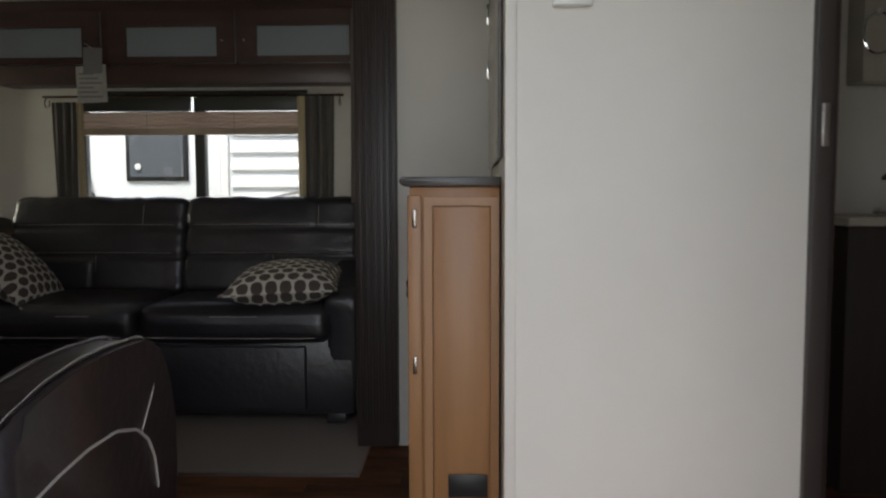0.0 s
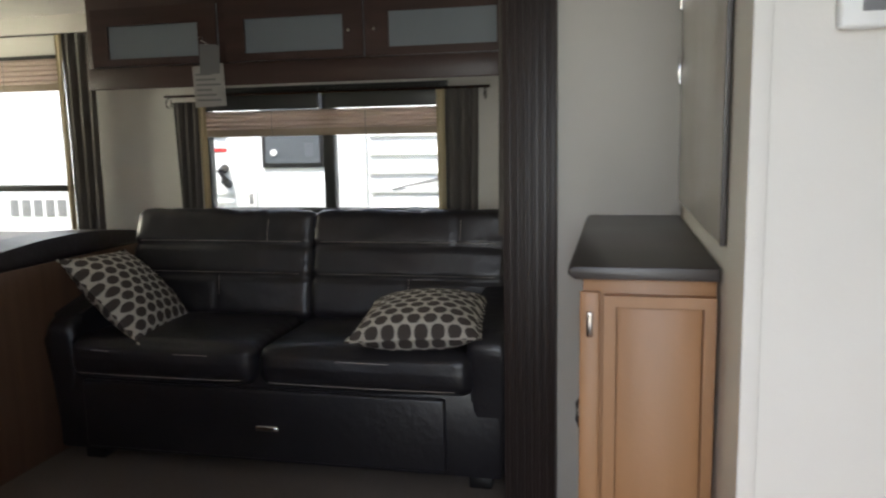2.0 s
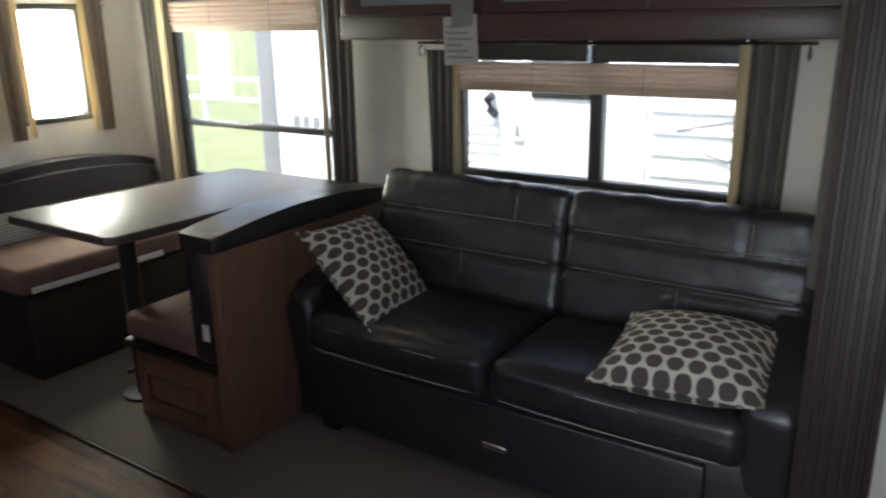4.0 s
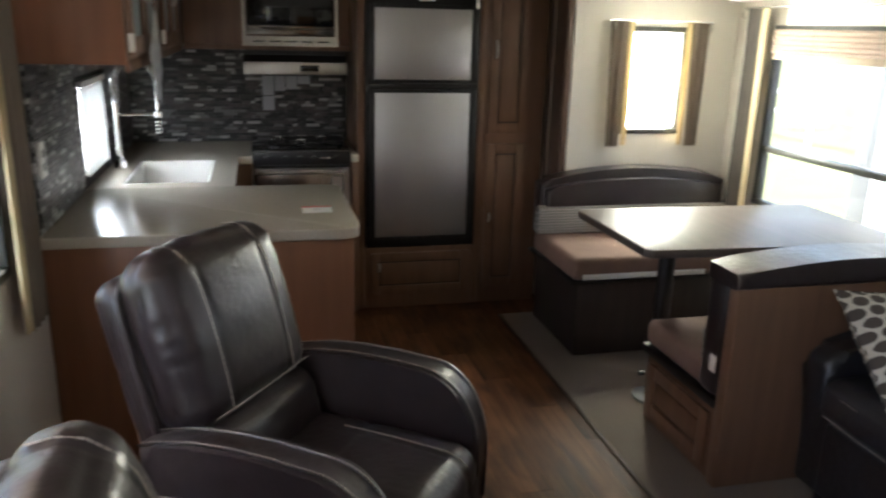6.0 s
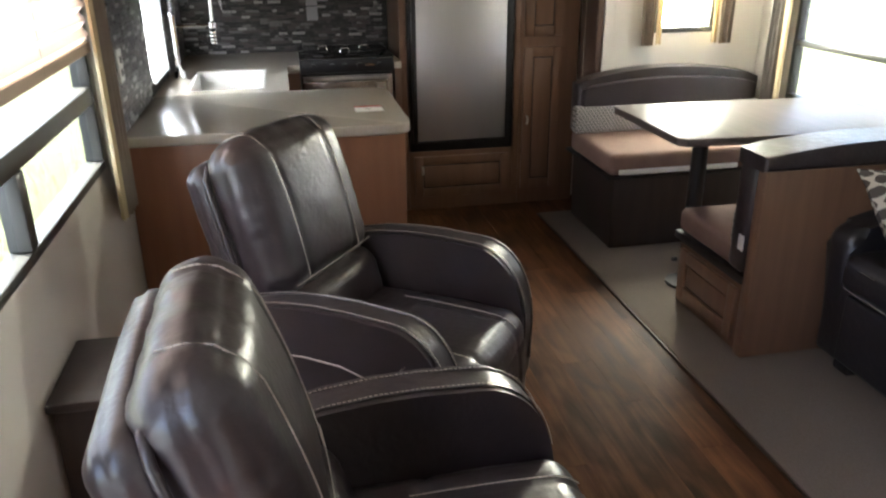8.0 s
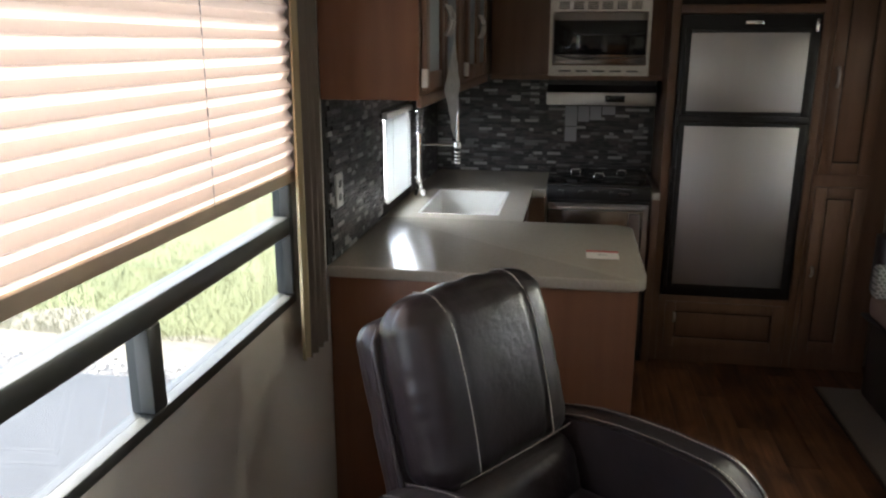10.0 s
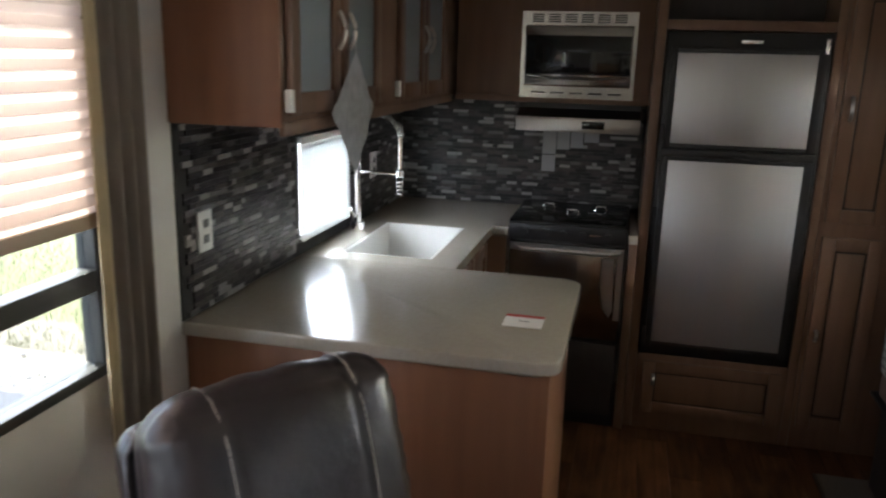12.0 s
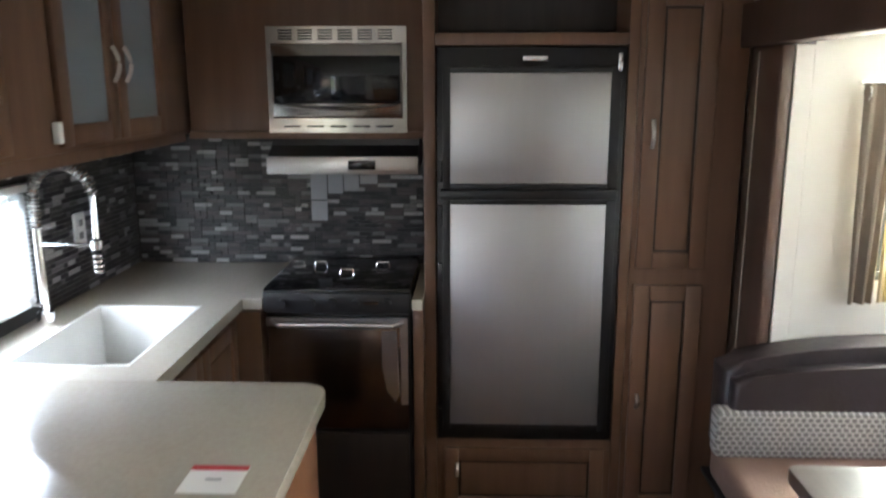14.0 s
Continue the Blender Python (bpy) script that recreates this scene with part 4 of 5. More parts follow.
# ---- kitchen: stove, microwave, hood ----
st = thing("range_stove", (-4.98, 1.85, 0), "black gas range with stainless oven door", "stove")
part("body", box(XW + 0.03, -4.75, 1.592, 2.098, 0.0, 0.90, 0.004), M_BLACK, st)
part("cooktop_cover", box(XW + 0.04, -4.735, 1.588, 2.102, 0.90, 0.935, 0.008, 3), M_GLOSS, st, "glossy black stove cover")
part("control_panel", box(-4.75, -4.715, 1.590, 2.100, 0.85, 0.925, 0.008), M_BLACK, st)
for i, ky in enumerate((1.66, 1.76, 1.83, 1.91, 2.02)):
    part("control_knob", disc(-4.715, ky, 0.888, 0.015, 0.016, "x"), M_BLACK, st)
part("badge", box(-4.7155, -4.713, 1.94, 1.99, 0.885, 0.893), M_CHROME, st)
for gx, gy in ((-5.05, 1.73), (-4.93, 1.85), (-5.05, 1.97)):
    part("bracket", rod([(gx, gy - 0.025, 0.936), (gx, gy - 0.02, 0.955), (gx, gy + 0.02, 0.955), (gx, gy + 0.025, 0.936)], 0.004), M_CHROME, st)
od = part("oven_door", box(-4.752, -4.722, 1.60, 2.09, 0.42, 0.835, 0.006), M_OVEN, st, "dark stainless oven door")
part("oven_trim", boxes((-4.724, -4.712, 1.60, 2.09, 0.805, 0.835), (-4.724, -4.712, 2.065, 2.09, 0.52, 0.805)), M_STEEL, od, "stainless trim")
part("oven_handle", rod([(-4.72, 1.62, 0.82), (-4.68, 1.65, 0.82), (-4.675, 1.85, 0.823), (-4.68, 2.04, 0.82), (-4.72, 2.07, 0.82)], 0.011, 10), M_STEEL, od, "stainless handle")
part("side_handle", sweep([(2.0, 0.79), (2.05, 0.79), (2.06, 0.56), (2.045, 0.53), (2.015, 0.57), (2.0, 0.66)], "x", -4.722, -4.712, 0.003, 1), M_STEEL, od)
part("lower_drawer", box(-4.752, -4.728, 1.60, 2.09, 0.06, 0.40, 0.006), M_ESP, st, "dark lower panel")

mc = thing("microwave_cabinet", (-5.13, 1.7, 1.43), "brown wooden wall cabinet holding the microwave", "cabinet")
part("body", box(XW + 0.002, -5.045, 1.262, 2.144, 1.435, CEIL - 0.002, 0.004), M_WOOD, mc)
part("bottom_rail", box(-5.046, -5.03, 1.262, 2.144, 1.425, 1.452, 0.003), M_WOOD, mc)
mw = thing("microwave", (-5.03, 1.82, 1.44), "stainless built-in microwave with vent grille and dark window", "microwave")
part("trim_frame", boxes((-5.044, -5.022, 1.565, 2.072, 1.765, 1.825), (-5.044, -5.022, 1.565, 2.072, 1.447, 1.50), (-5.044, -5.022, 1.565, 1.583, 1.50, 1.765), (-5.044, -5.022, 2.055, 2.072, 1.50, 1.765)), M_POLISH, mw)
for k in range(6):
    for i in range(4):
        y0 = 1.61 + k * 0.072
        part("vent_slot", box(-5.0225, -5.0205, y0, y0 + 0.052, 1.778 + i * 0.010, 1.783 + i * 0.010), M_BLACK, mw)
for k in range(5):
    part("vent_slot", box(-5.0225, -5.0205, 1.62 + k * 0.085, 1.68 + k * 0.085, 1.468, 1.474), M_BLACK, mw)
dm = part("door", box(-5.04, -5.012, 1.583, 2.055, 1.505, 1.762, 0.004), M_POLISH, mw)
part("window", box(-5.0125, -5.008, 1.59, 2.05, 1.552, 1.722, 0.002), M_GLOSS, dm, "dark glass window")
part("door_bow", rod([(-5.010, 1.60, 1.548), (-5.004, 1.70, 1.536), (-5.004, 1.92, 1.536), (-5.010, 2.04, 1.548)], 0.005), M_POLISH, dm)
hd = thing("range_hood", (-5.1, 1.84, 1.30), "stainless slim range hood under the cabinet", "range hood")
part("housing", sweep([(-5.265, 1.424), (-5.265, 1.32), (-4.975, 1.305), (-4.97, 1.365), (-5.05, 1.40), (-5.05, 1.424)], "y", 1.565, 2.112, 0.003, 1), M_BLACK, hd)
part("front_band", box(-4.975, -4.962, 1.563, 2.114, 1.302, 1.366, 0.003), M_STEEL, hd, "stainless front band")
part("switch_plate", box(-4.963, -4.959, 1.86, 1.96, 1.318, 1.352, 0.002), M_GLOSS, hd)

# ---- kitchen: uppers over the sink ----
uc = thing("upper_cabinet", (-4.1, 1.1, 1.43), "brown wooden upper cabinet with frosted glass doors over the sink", "cabinet")
part("body", box(XW + 0.002, -3.20, YD + 0.002, 1.245, 1.44, CEIL - 0.002, 0.004), M_WOOD, uc)
part("end_panel", box(-3.199, -3.191, YD + 0.002, 1.243, 1.437, CEIL - 0.002, 0.002), M_PANEL, uc, "reddish end panel")
part("bottom_rail", box(-5.03, -3.195, 1.235, 1.250, 1.415, 1.45, 0.003), M_WOOD, uc)
for a0, a1 in ((-3.55, -3.215), (-3.915, -3.56), (-4.47, -4.14), (-4.83, -4.48)):
    panel_door(uc, "y", 1.246, 1, a0, a1, 1.465, 1.97, M_WOOD, "", True, 0.055)
for hx in (-3.52, -3.60, -4.44, -4.52):
    pull((hx, 1.264, 1.68), uc, "y", 1, 0.10)
for hx in (-3.21, -4.12):
    part("hinge_block", box(hx - 0.012, hx + 0.012, 1.25, 1.268, 1.475, 1.53, 0.003), M_WHITE, uc, "small white latch")
tw = thing("dish_towel", (-3.66, 1.275, 1.29), "grey cloth towel hanging from the cabinet handle", "towel")
TX = -3.60
bm = bmesh.new()
cloth = {}
for i in range(25):
    for j in range(25):
        a, b = i / 24, j / 24
        drop, side = (a + b) / 2, (a - b)
        px = TX + 0.185 * side * (0.9 + 0.1 * drop)
        py = 1.283 + 0.002 * math.sin(side * 11 + 2.0 * drop) * drop + 0.006 * (1 - abs(side)) + 0.001 * math.sin(19 * side)
        cloth[i, j] = bm.verts.new((px, py, 1.63 - 0.36 * drop + 0.02 * abs(side) * drop))
for i in range(24):
    for j in range(24):
        bm.faces.new((cloth[i, j], cloth[i + 1, j], cloth[i + 1, j + 1], cloth[i, j + 1]))
bmesh.ops.solidify(bm, geom=bm.faces[:], thickness=0.004)
part("cloth", bm, M_TOWEL, tw, smooth=70)
part("loop", rod([(TX, 1.288, 1.625), (TX - 0.006, 1.286, 1.66), (TX + 0.006, 1.286, 1.66), (TX, 1.288, 1.627)], 0.002, 5), M_TOWEL, tw)

# ---- kitchen: counter and lower cabinets ----
ct = thing("kitchen_counter", (-4.0, 1.3, 0.86), "beige solid-surface L-shaped kitchen counter with sink cut-out", "countertop")
CZ0, CZ1 = 0.862, 0.90


def rounded(pts, rad):
    """An outline with the corners marked (x, y, 1) rounded."""
    out, n = [], len(pts)
    for i, (x, y, c) in enumerate(pts):
        p = Vector((x, y))
        if not c:
            out.append((x, y))
            continue
        a, b = (Vector(pts[i - 1][:2]) - p).normalized(), (Vector(pts[(i + 1) % n][:2]) - p).normalized()
        s, e = p + a * rad, p + b * rad
        for t in np.linspace(0, 1, 6):
            q = s * (1 - t) ** 2 + p * 2 * t * (1 - t) + e * t ** 2
            out.append((q.x, q.y))
    return out


part("peninsula_top", sweep(rounded([(-3.2, YD + 0.002, 0), (-3.2, 1.955, 1), (-3.97, 1.955, 1), (-3.97, 1.0, 0), (-3.97, YD + 0.002, 0)], 0.06), "z", CZ0, CZ1, 0.007, 3), M_COUNTER, ct)
SKX0, SKX1, SKY0, SKY1 = -4.63, -4.07, 1.06, 1.41
for b in ((SKX1, -3.97, YD + 0.002, 1.52), (XW + 0.002, SKX0, YD + 0.002, 1.52), (SKX0, SKX1, YD + 0.002, SKY0), (SKX0, SKX1, SKY1, 1.52), (XW + 0.002, -4.72, 1.52, 1.586)):
    part("sink_run_top", box(b[0], b[1], b[2], b[3], CZ0, CZ1), M_COUNTER, ct)
part("end_top", box(XW + 0.002, -4.72, 2.104, 2.143, CZ0, CZ1, 0.003), M_COUNTER, ct)
sk = thing("kitchen_sink", (-4.35, 1.23, 0.7), "white undermount kitchen sink set in the counter", "sink")
basin = part("basin_floor", box(SKX0, SKX1, SKY0, SKY1, 0.69, 0.70), M_SINK, sk)
for b in ((SKX0, SKX0 + 0.012, SKY0, SKY1), (SKX1 - 0.012, SKX1, SKY0, SKY1), (SKX0 + 0.012, SKX1 - 0.012, SKY0, SKY0 + 0.012), (SKX0 + 0.012, SKX1 - 0.012, SKY1 - 0.012, SKY1)):
    part("basin_wall", box(*b, 0.70, 0.898), M_SINK, sk)
part("drain", disc(-4.35, 1.235, 0.701, 0.04, 0.004), M_CHROME, sk)
fa = thing("spring_faucet", (-4.42, 1.0, 0.90), "chrome spring-neck kitchen faucet", "faucet")
part("base", disc(-4.42, 1.0, 0.90, 0.026, 0.04), M_CHROME, fa)
part("stem", rod([(-4.42, 1.0, 0.93), (-4.42, 1.0, 1.20)], 0.013, 10), M_CHROME, fa)
coil = []
R = 0.09
for i in range(240):
    t = i / 239
    if t < 0.25:
        c, nrm, tang = Vector((-4.42, 1.0, 1.20 + 0.4 * t)), Vector((0, 1, 0)), Vector((1, 0, 0))
    else:
        a = math.pi * (t - 0.25) / 0.75
        c = Vector((-4.42, 1.0 + R - R * math.cos(a), 1.30 + R * math.sin(a)))
        nrm, tang = Vector((0, -math.cos(a), math.sin(a))), Vector((1, 0, 0))
    ph = i * 0.92
    coil.append(c + 0.0165 * (math.cos(ph) * nrm + math.sin(ph) * tang))
part("spring", rod(coil, 0.0024, 5), M_CHROME, fa)
part("hose", rod([(-4.42, 1.0, 1.2), (-4.42, 1.0, 1.30)] + [(-4.42, 1.0 + R - R * math.cos(a), 1.30 + R * math.sin(a)) for a in np.linspace(0.1, math.pi, 14)], 0.007), M_GREY, fa)
part("down_pipe", rod([(-4.42, 1.18, 1.30), (-4.42, 1.18, 1.17)], 0.009, 10), M_CHROME, fa)
part("clip_ring", rod([(-4.42, 1.18, 1.165), (-4.42, 1.18, 1.138)], 0.019, 14), M_CHROME, fa)
part("spray_head", rod([(-4.42, 1.18, 1.138), (-4.42, 1.18, 1.07)], 0.014, 12), M_BLACK, fa, "dark grip of the spray head")
for k in range(4):
    part("grip_band", rod([(-4.42, 1.18, 1.122 - 0.016 * k), (-4.42, 1.18, 1.114 - 0.016 * k)], 0.0165, 12), M_CHROME, fa)
part("holder_arm", rod([(-4.42, 1.0, 1.15), (-4.42, 1.165, 1.15)], 0.006), M_CHROME, fa)
part("lever", rod([(-4.42, 1.0, 0.96), (-4.36, 1.0, 0.98), (-4.33, 1.0, 1.01)], 0.006), M_CHROME, fa)

pc = thing("peninsula_cabinet", (-3.5, 1.4, 0), "warm brown maple peninsula base cabinet", "cabinet")
part("end_panel", box(-3.235, -3.215, YD + 0.002, 1.93, 0.0, CZ0 - 0.002, 0.003), M_PANEL, pc)
part("body", box(-3.93, -3.236, YD + 0.002, 1.91, 0.0, CZ0 - 0.002, 0.003), M_WOOD, pc)
part("face_panel", box(-3.93, -3.236, 1.911, 1.928, 0.0, CZ0 - 0.002, 0.003), M_PANEL, pc)
panel_door(pc, "x", -3.931, -1, 1.55, 1.90, 0.1, 0.84, M_WOOD)
lc = thing("sink_cabinet", (-4.4, 1.2, 0), "brown wooden base cabinet under the sink", "cabinet")
part("body", boxes((-4.70, -3.951, YD + 0.002, 1.485, 0.0, 0.685), (-4.70, -3.951, 1.42, 1.485, 0.685, CZ0 - 0.002), (XW + 0.002, -4.70, YD + 0.002, 1.585, 0.0, CZ0 - 0.002)), M_WOOD, lc)
panel_door(lc, "y", 1.486, 1, -4.35, -3.98, 0.1, 0.83, M_WOOD)
panel_door(lc, "y", 1.486, 1, -4.69, -4.36, 0.1, 0.83, M_WOOD)
ec = thing("filler_cabinet", (-5.0, 2.12, 0), "narrow brown wooden filler cabinet beside the stove", "cabinet")
part("body", box(XW + 0.002, -4.74, 2.106, 2.143, 0.0, CZ0 - 0.002, 0.003), M_WOOD, ec)
card = thing("price_card", (-3.49, 1.82, 0.90), "white card with a red printed band lying on the counter", "card")
part("sheet", box(-3.54, -3.44, 1.77, 1.88, 0.9005, 0.902), M_PAPER, card)
part("red_band", box(-3.54, -3.522, 1.77, 1.88, 0.9022, 0.9028), M_RED, card)
part("printed_mark", box(-3.49, -3.485, 1.81, 1.84, 0.9022, 0.9028), M_GREY, card)


def outlet(axis, a, z, p, out):
    o = thing("wall_outlet", (a, p, z) if axis == "x" else (p, a, z), "white plastic wall outlet plate on the backsplash", "outlet", "outlets")
    lo, hi = sorted((p, p + out * 0.010))
    l2, h2 = sorted((p + out * 0.010, p + out * 0.012))
    dims = (lambda a0, a1, z0, z1, q0, q1: (a0, a1, q0, q1, z0, z1)) if axis == "x" else (lambda a0, a1, z0, z1, q0, q1: (q0, q1, a0, a1, z0, z1))
    part("plate", box(*dims(a - 0.036, a + 0.036, z - 0.058, z + 0.058, lo, hi), 0.004), M_WHITE, o)
    for dz in (-0.022, 0.022):
        part("socket", box(*dims(a - 0.014, a + 0.014, z + dz - 0.012, z + dz + 0.012, l2, h2), 0.0008), M_GREY, o)


outlet("x", -3.32, 1.13, YD + 0.008, 1)
outlet("x", -4.78, 1.13, YD + 0.008, 1)


# ---- recliners ----
def band(line, x0, x1, thick, axis_in):
    """A flat strip between x0 and x1 that follows a line of (y, z) points, standing thick above it, its rims rounded."""
    bm = bmesh.new()
    rows = []
    across = [(x0, -0.004), (x0 + 0.004, thick * 0.8), (x0 + 0.014, thick), ((x0 + x1) / 2, thick * 1.5), (x1 - 0.014, thick), (x1 - 0.004, thick * 0.8), (x1, -0.004)]
    for k, (y, z) in enumerate(line):
        a, b = line[max(0, k - 1)], line[min(len(line) - 1, k + 1)]
        t = Vector((b[0] - a[0], b[1] - a[1])).normalized()
        nrm = Vector((-t.y, t.x)) * axis_in
        rows.append([bm.verts.new((x, y + nrm.x * h, z + nrm.y * h)) for x, h in across])
    for r0, r1 in zip(rows, rows[1:]):
        for q in range(len(across) - 1):
            bm.faces.new((r0[q], r0[q + 1], r1[q + 1], r1[q]))
    return bm


def recliner(label, m):
    r = thing("recliner", (0, 0, 0), label, "recliner", "two recliners")
    part("base", box(-0.24, 0.24, -0.26, 0.28, 0.05, 0.30, 0.02, 3), M_LEATHER, r)
    for fx in (-0.2, 0.16):
        for fy in (-0.22, 0.24):
            part("foot", box(fx, fx + 0.04, fy, fy + 0.04, 0.0, 0.052, 0.004), M_BLACK, r)

    def front_dent(x, y, z):
        return crease(x, y, z, 7, 0.003, 3.0) + groove(abs(x), 0.12, 0.008, 0.004)
    part("footrest", cushion((0, 0.325, 0.25), (0.455, 0.11, 0.34), 0.045, None, (30, 8, 22), (0, 0.012, 0), front_dent), M_LEATHER, r, smooth=80)

    def seat_dent(x, y, z):
        side = max(0.0, abs(x) / 0.23 - 0.8) / 0.2
        return crease(x, y, z, 6, 0.005, 1.0) + groove(abs(x), 0.12, 0.009, 0.006) * (y > -0.04) + groove(y, -0.04, 0.012, 0.005) - 0.002 * side * (0.5 + 0.5 * math.sin(y * 110))
    seat = part("seat_cushion", cushion((0, 0.09, 0.40), (0.47, 0.56, 0.17), 0.06, None, (36, 40, 10), (0, 0.01, 0.018), seat_dent), M_LEATHER, r, smooth=80)
    for s in (-1, 1):
        stitch([(s * 0.132, y, 0.4995 - 0.14 * max(0, y - 0.06) ** 2) for y in np.linspace(0.0, 0.31, 8)] + [(s * 0.132, 0.345, 0.478), (s * 0.132, 0.372, 0.455)], seat, 0.0016)
        rise = [(0.155 + 0.20 * sgn(math.cos(t), 0.85), 0.37 + 0.285 * sgn(math.sin(t), 0.86)) for t in np.linspace(0.02, math.pi / 2, 18)] + [(0.06, 0.660), (-0.04, 0.659), (-0.15, 0.648), (-0.24, 0.628), (-0.30, 0.610)]
        prof = [(-0.30, 0.06), (0.325, 0.06), (0.345, 0.20)] + rise
        x0, x1 = sorted((s * 0.236, s * 0.345))
        arm = part("arm", sweep(prof, "x", x0, x1, 0.040, 6), M_LEATHER, r, smooth=75)
        part("arm_band", band([(0.352, 0.25)] + rise, (x0 + x1) / 2 - 0.038, (x0 + x1) / 2 + 0.038, 0.006, 1), M_LEATHER, arm, smooth=80)
        mid = (x0 + x1) / 2
        for e in (-1, 1):
            stitch([(mid + e * 0.0335, y + 0.006 * (y > 0.2), z + 0.0062) for y, z in rise[3:]], arm, 0.0012, 0.007, 0.004)
        xo = s * 0.3460
        stitch([(xo, -0.24, 0.50), (xo, -0.16, 0.512), (xo, -0.06, 0.52), (xo, 0.05, 0.516), (xo, 0.14, 0.492), (xo, 0.195, 0.455), (xo, 0.225, 0.41), (xo, 0.24, 0.34)], arm, 0.0026, 0.012, 0.002)
        for e in (-0.006, 0.006):
            stitch([(xo, 0.165 + e, 0.482 + e), (xo, 0.215 + e, 0.535 + e), (xo - s * 0.008, 0.262 + e, 0.585 + e)], arm, 0.0018, 0.006, 0.004)
    tilt = Matrix.Rotation(radians(16), 4, "X")
    c, sn = math.cos(radians(16)), math.sin(radians(16))

    def on_back(x, d, h):
        """A point of the back: x across, d forward of its middle sheet, h up along it."""
        return (x, -0.29 + d * c - (h - 0.35) * sn, 0.66 + d * sn + (h - 0.35) * c)

    def shell_dent(x, y, z):
        return crease(x, y, z, 5, 0.003, 9.0) + groove(z, 0.10, 0.007, 0.004) + groove(y, -0.012, 0.006, 0.005)
    back = part("backrest", cushion(on_back(0, -0.062, 0.37), (0.53, 0.105, 0.63), 0.05, tilt, (34, 12, 40), (0, 0.01, 0.012), shell_dent), M_LEATHER, r, smooth=80)

    def pad_dent(x, y, z):
        side = max(0.0, abs(x) / 0.255 - 0.70) / 0.30
        top = max(0.0, z / 0.23 - 0.60) / 0.4
        pucker = 0 if y < 0.02 else 0.5 + 0.5 * math.sin(z * 105 + 1.8 * math.sin(z * 31) + 2 * x)
        pucker *= 0.55 + 0.9 * noise.noise(Vector((x * 3, 1.7, z * 14)))
        return (crease(x, y, z, 5, 0.005, 6.0) + groove(abs(x), 0.125, 0.008, 0.004) * (y > 0 or z > 0.15) - 0.006 * min(1.0, side) * pucker
                - 0.004 * min(1.0, top) * (0.5 + 0.5 * math.sin(x * 62 + 1.5)) + groove(y, 0.005, 0.007, 0.006) * (abs(x) > 0.2))
    part("pad_upper", cushion(on_back(0, 0.032, 0.497), (0.505, 0.165, 0.455), 0.072, tilt, (52, 16, 46), (0.006, 0.022, 0.014), pad_dent), M_LEATHER, back, smooth=80)

    def low_dent(x, y, z):
        side = max(0.0, abs(x) / 0.245 - 0.68) / 0.32
        return crease(x, y, z, 7, 0.006, 4.0) - 0.004 * min(1.0, side) * (0.5 + 0.5 * math.sin(z * 130 + x)) 
    part("pad_lower", cushion(on_back(0, 0.038, 0.175), (0.49, 0.165, 0.225), 0.066, tilt, (50, 14, 26), (0, 0.020, 0), low_dent), M_LEATHER, back, smooth=80)
    part("side_welt", rod([on_back(0.264 * u, -0.02, h) for u, h in [(-1, 0.07), (-1, 0.2), (-1, 0.4), (-1, 0.60), (-0.97, 0.645), (-0.88, 0.675), (-0.5, 0.690), (0, 0.694), (0.5, 0.690), (0.88, 0.675), (0.97, 0.645), (1, 0.60), (1, 0.4), (1, 0.2), (1, 0.07)]], 0.009, 8), M_LEATHER, back, smooth=60)
    for s in (-1, 1):
        stitch([on_back(s * 0.138, 0.117 + 0.022 * (1 - 0.3) * (1 - ((h - 0.497) / 0.23) ** 2), h) for h in np.linspace(0.30, 0.64, 10)] + [on_back(s * 0.138, 0.108, 0.685), on_back(s * 0.138, 0.085, 0.716), on_back(s * 0.138, 0.05, 0.733), on_back(s * 0.138, 0.01, 0.736)], back, 0.0017)
    stitch([on_back(x, 0.116 + 0.01 * (1 - (x / 0.25) ** 2), 0.302) for x in np.linspace(-0.21, 0.21, 7)], back, 0.0013)
    r.matrix_basis = m
    return r


recliner("dark brown leather recliner with pale stitching beside the counter", pose(-2.465, 1.745, 0.0, 0, 0, -35))
recliner("dark brown leather recliner with pale stitching near the entry door", pose(-1.515, 1.69, 0.0, 0, 0, 2))

et = thing("end_table", (-2.07, 1.13, 0), "dark wooden end table between the recliners", "end table")
part("body", box(-2.27, -1.99, YD + 0.012, 1.26, 0.03, 0.575, 0.006), M_ESP, et)
part("top", box(-2.285, -1.975, YD + 0.004, 1.275, 0.576, 0.602, 0.008), M_ESP, et)
part("plinth", box(-2.25, -2.01, YD + 0.03, 1.24, 0.0, 0.03), M_BLACK, et)

# ---- entry side: cabinet, thermostat, wall panel ----
cb = thing("side_cabinet", (-0.58, 2.8, 0), "maple side cabinet with a dark top beside the partition wall", "cabinet")
part("body", box(-0.695, -0.47, 2.362, YR - 0.003, 0.0, 0.952, 0.003), M_MAPLE, cb)
part("top", sweep([(-0.708, 0.953), (-0.468, 0.953), (-0.468, 0.976), (-0.712, 0.976), (-0.720, 0.970), (-0.720, 0.962)], "y", 2.340, YR - 0.003, 0.004, 2), M_DARKGREY, cb, "dark moulded top")
part("front_stile", box(-0.70, -0.665, 2.350, 2.362, 0.02, 0.93, 0.003), M_MAPLE, cb)
dd = part("cabinet_door", boxes((-0.658, -0.638, 2.342, 2.362, 0.05, 0.925), (-0.492, -0.472, 2.342, 2.362, 0.05, 0.925), (-0.638, -0.492, 2.342, 2.362, 0.905, 0.925), (-0.638, -0.492, 2.342, 2.362, 0.05, 0.07)), M_MAPLE, cb)
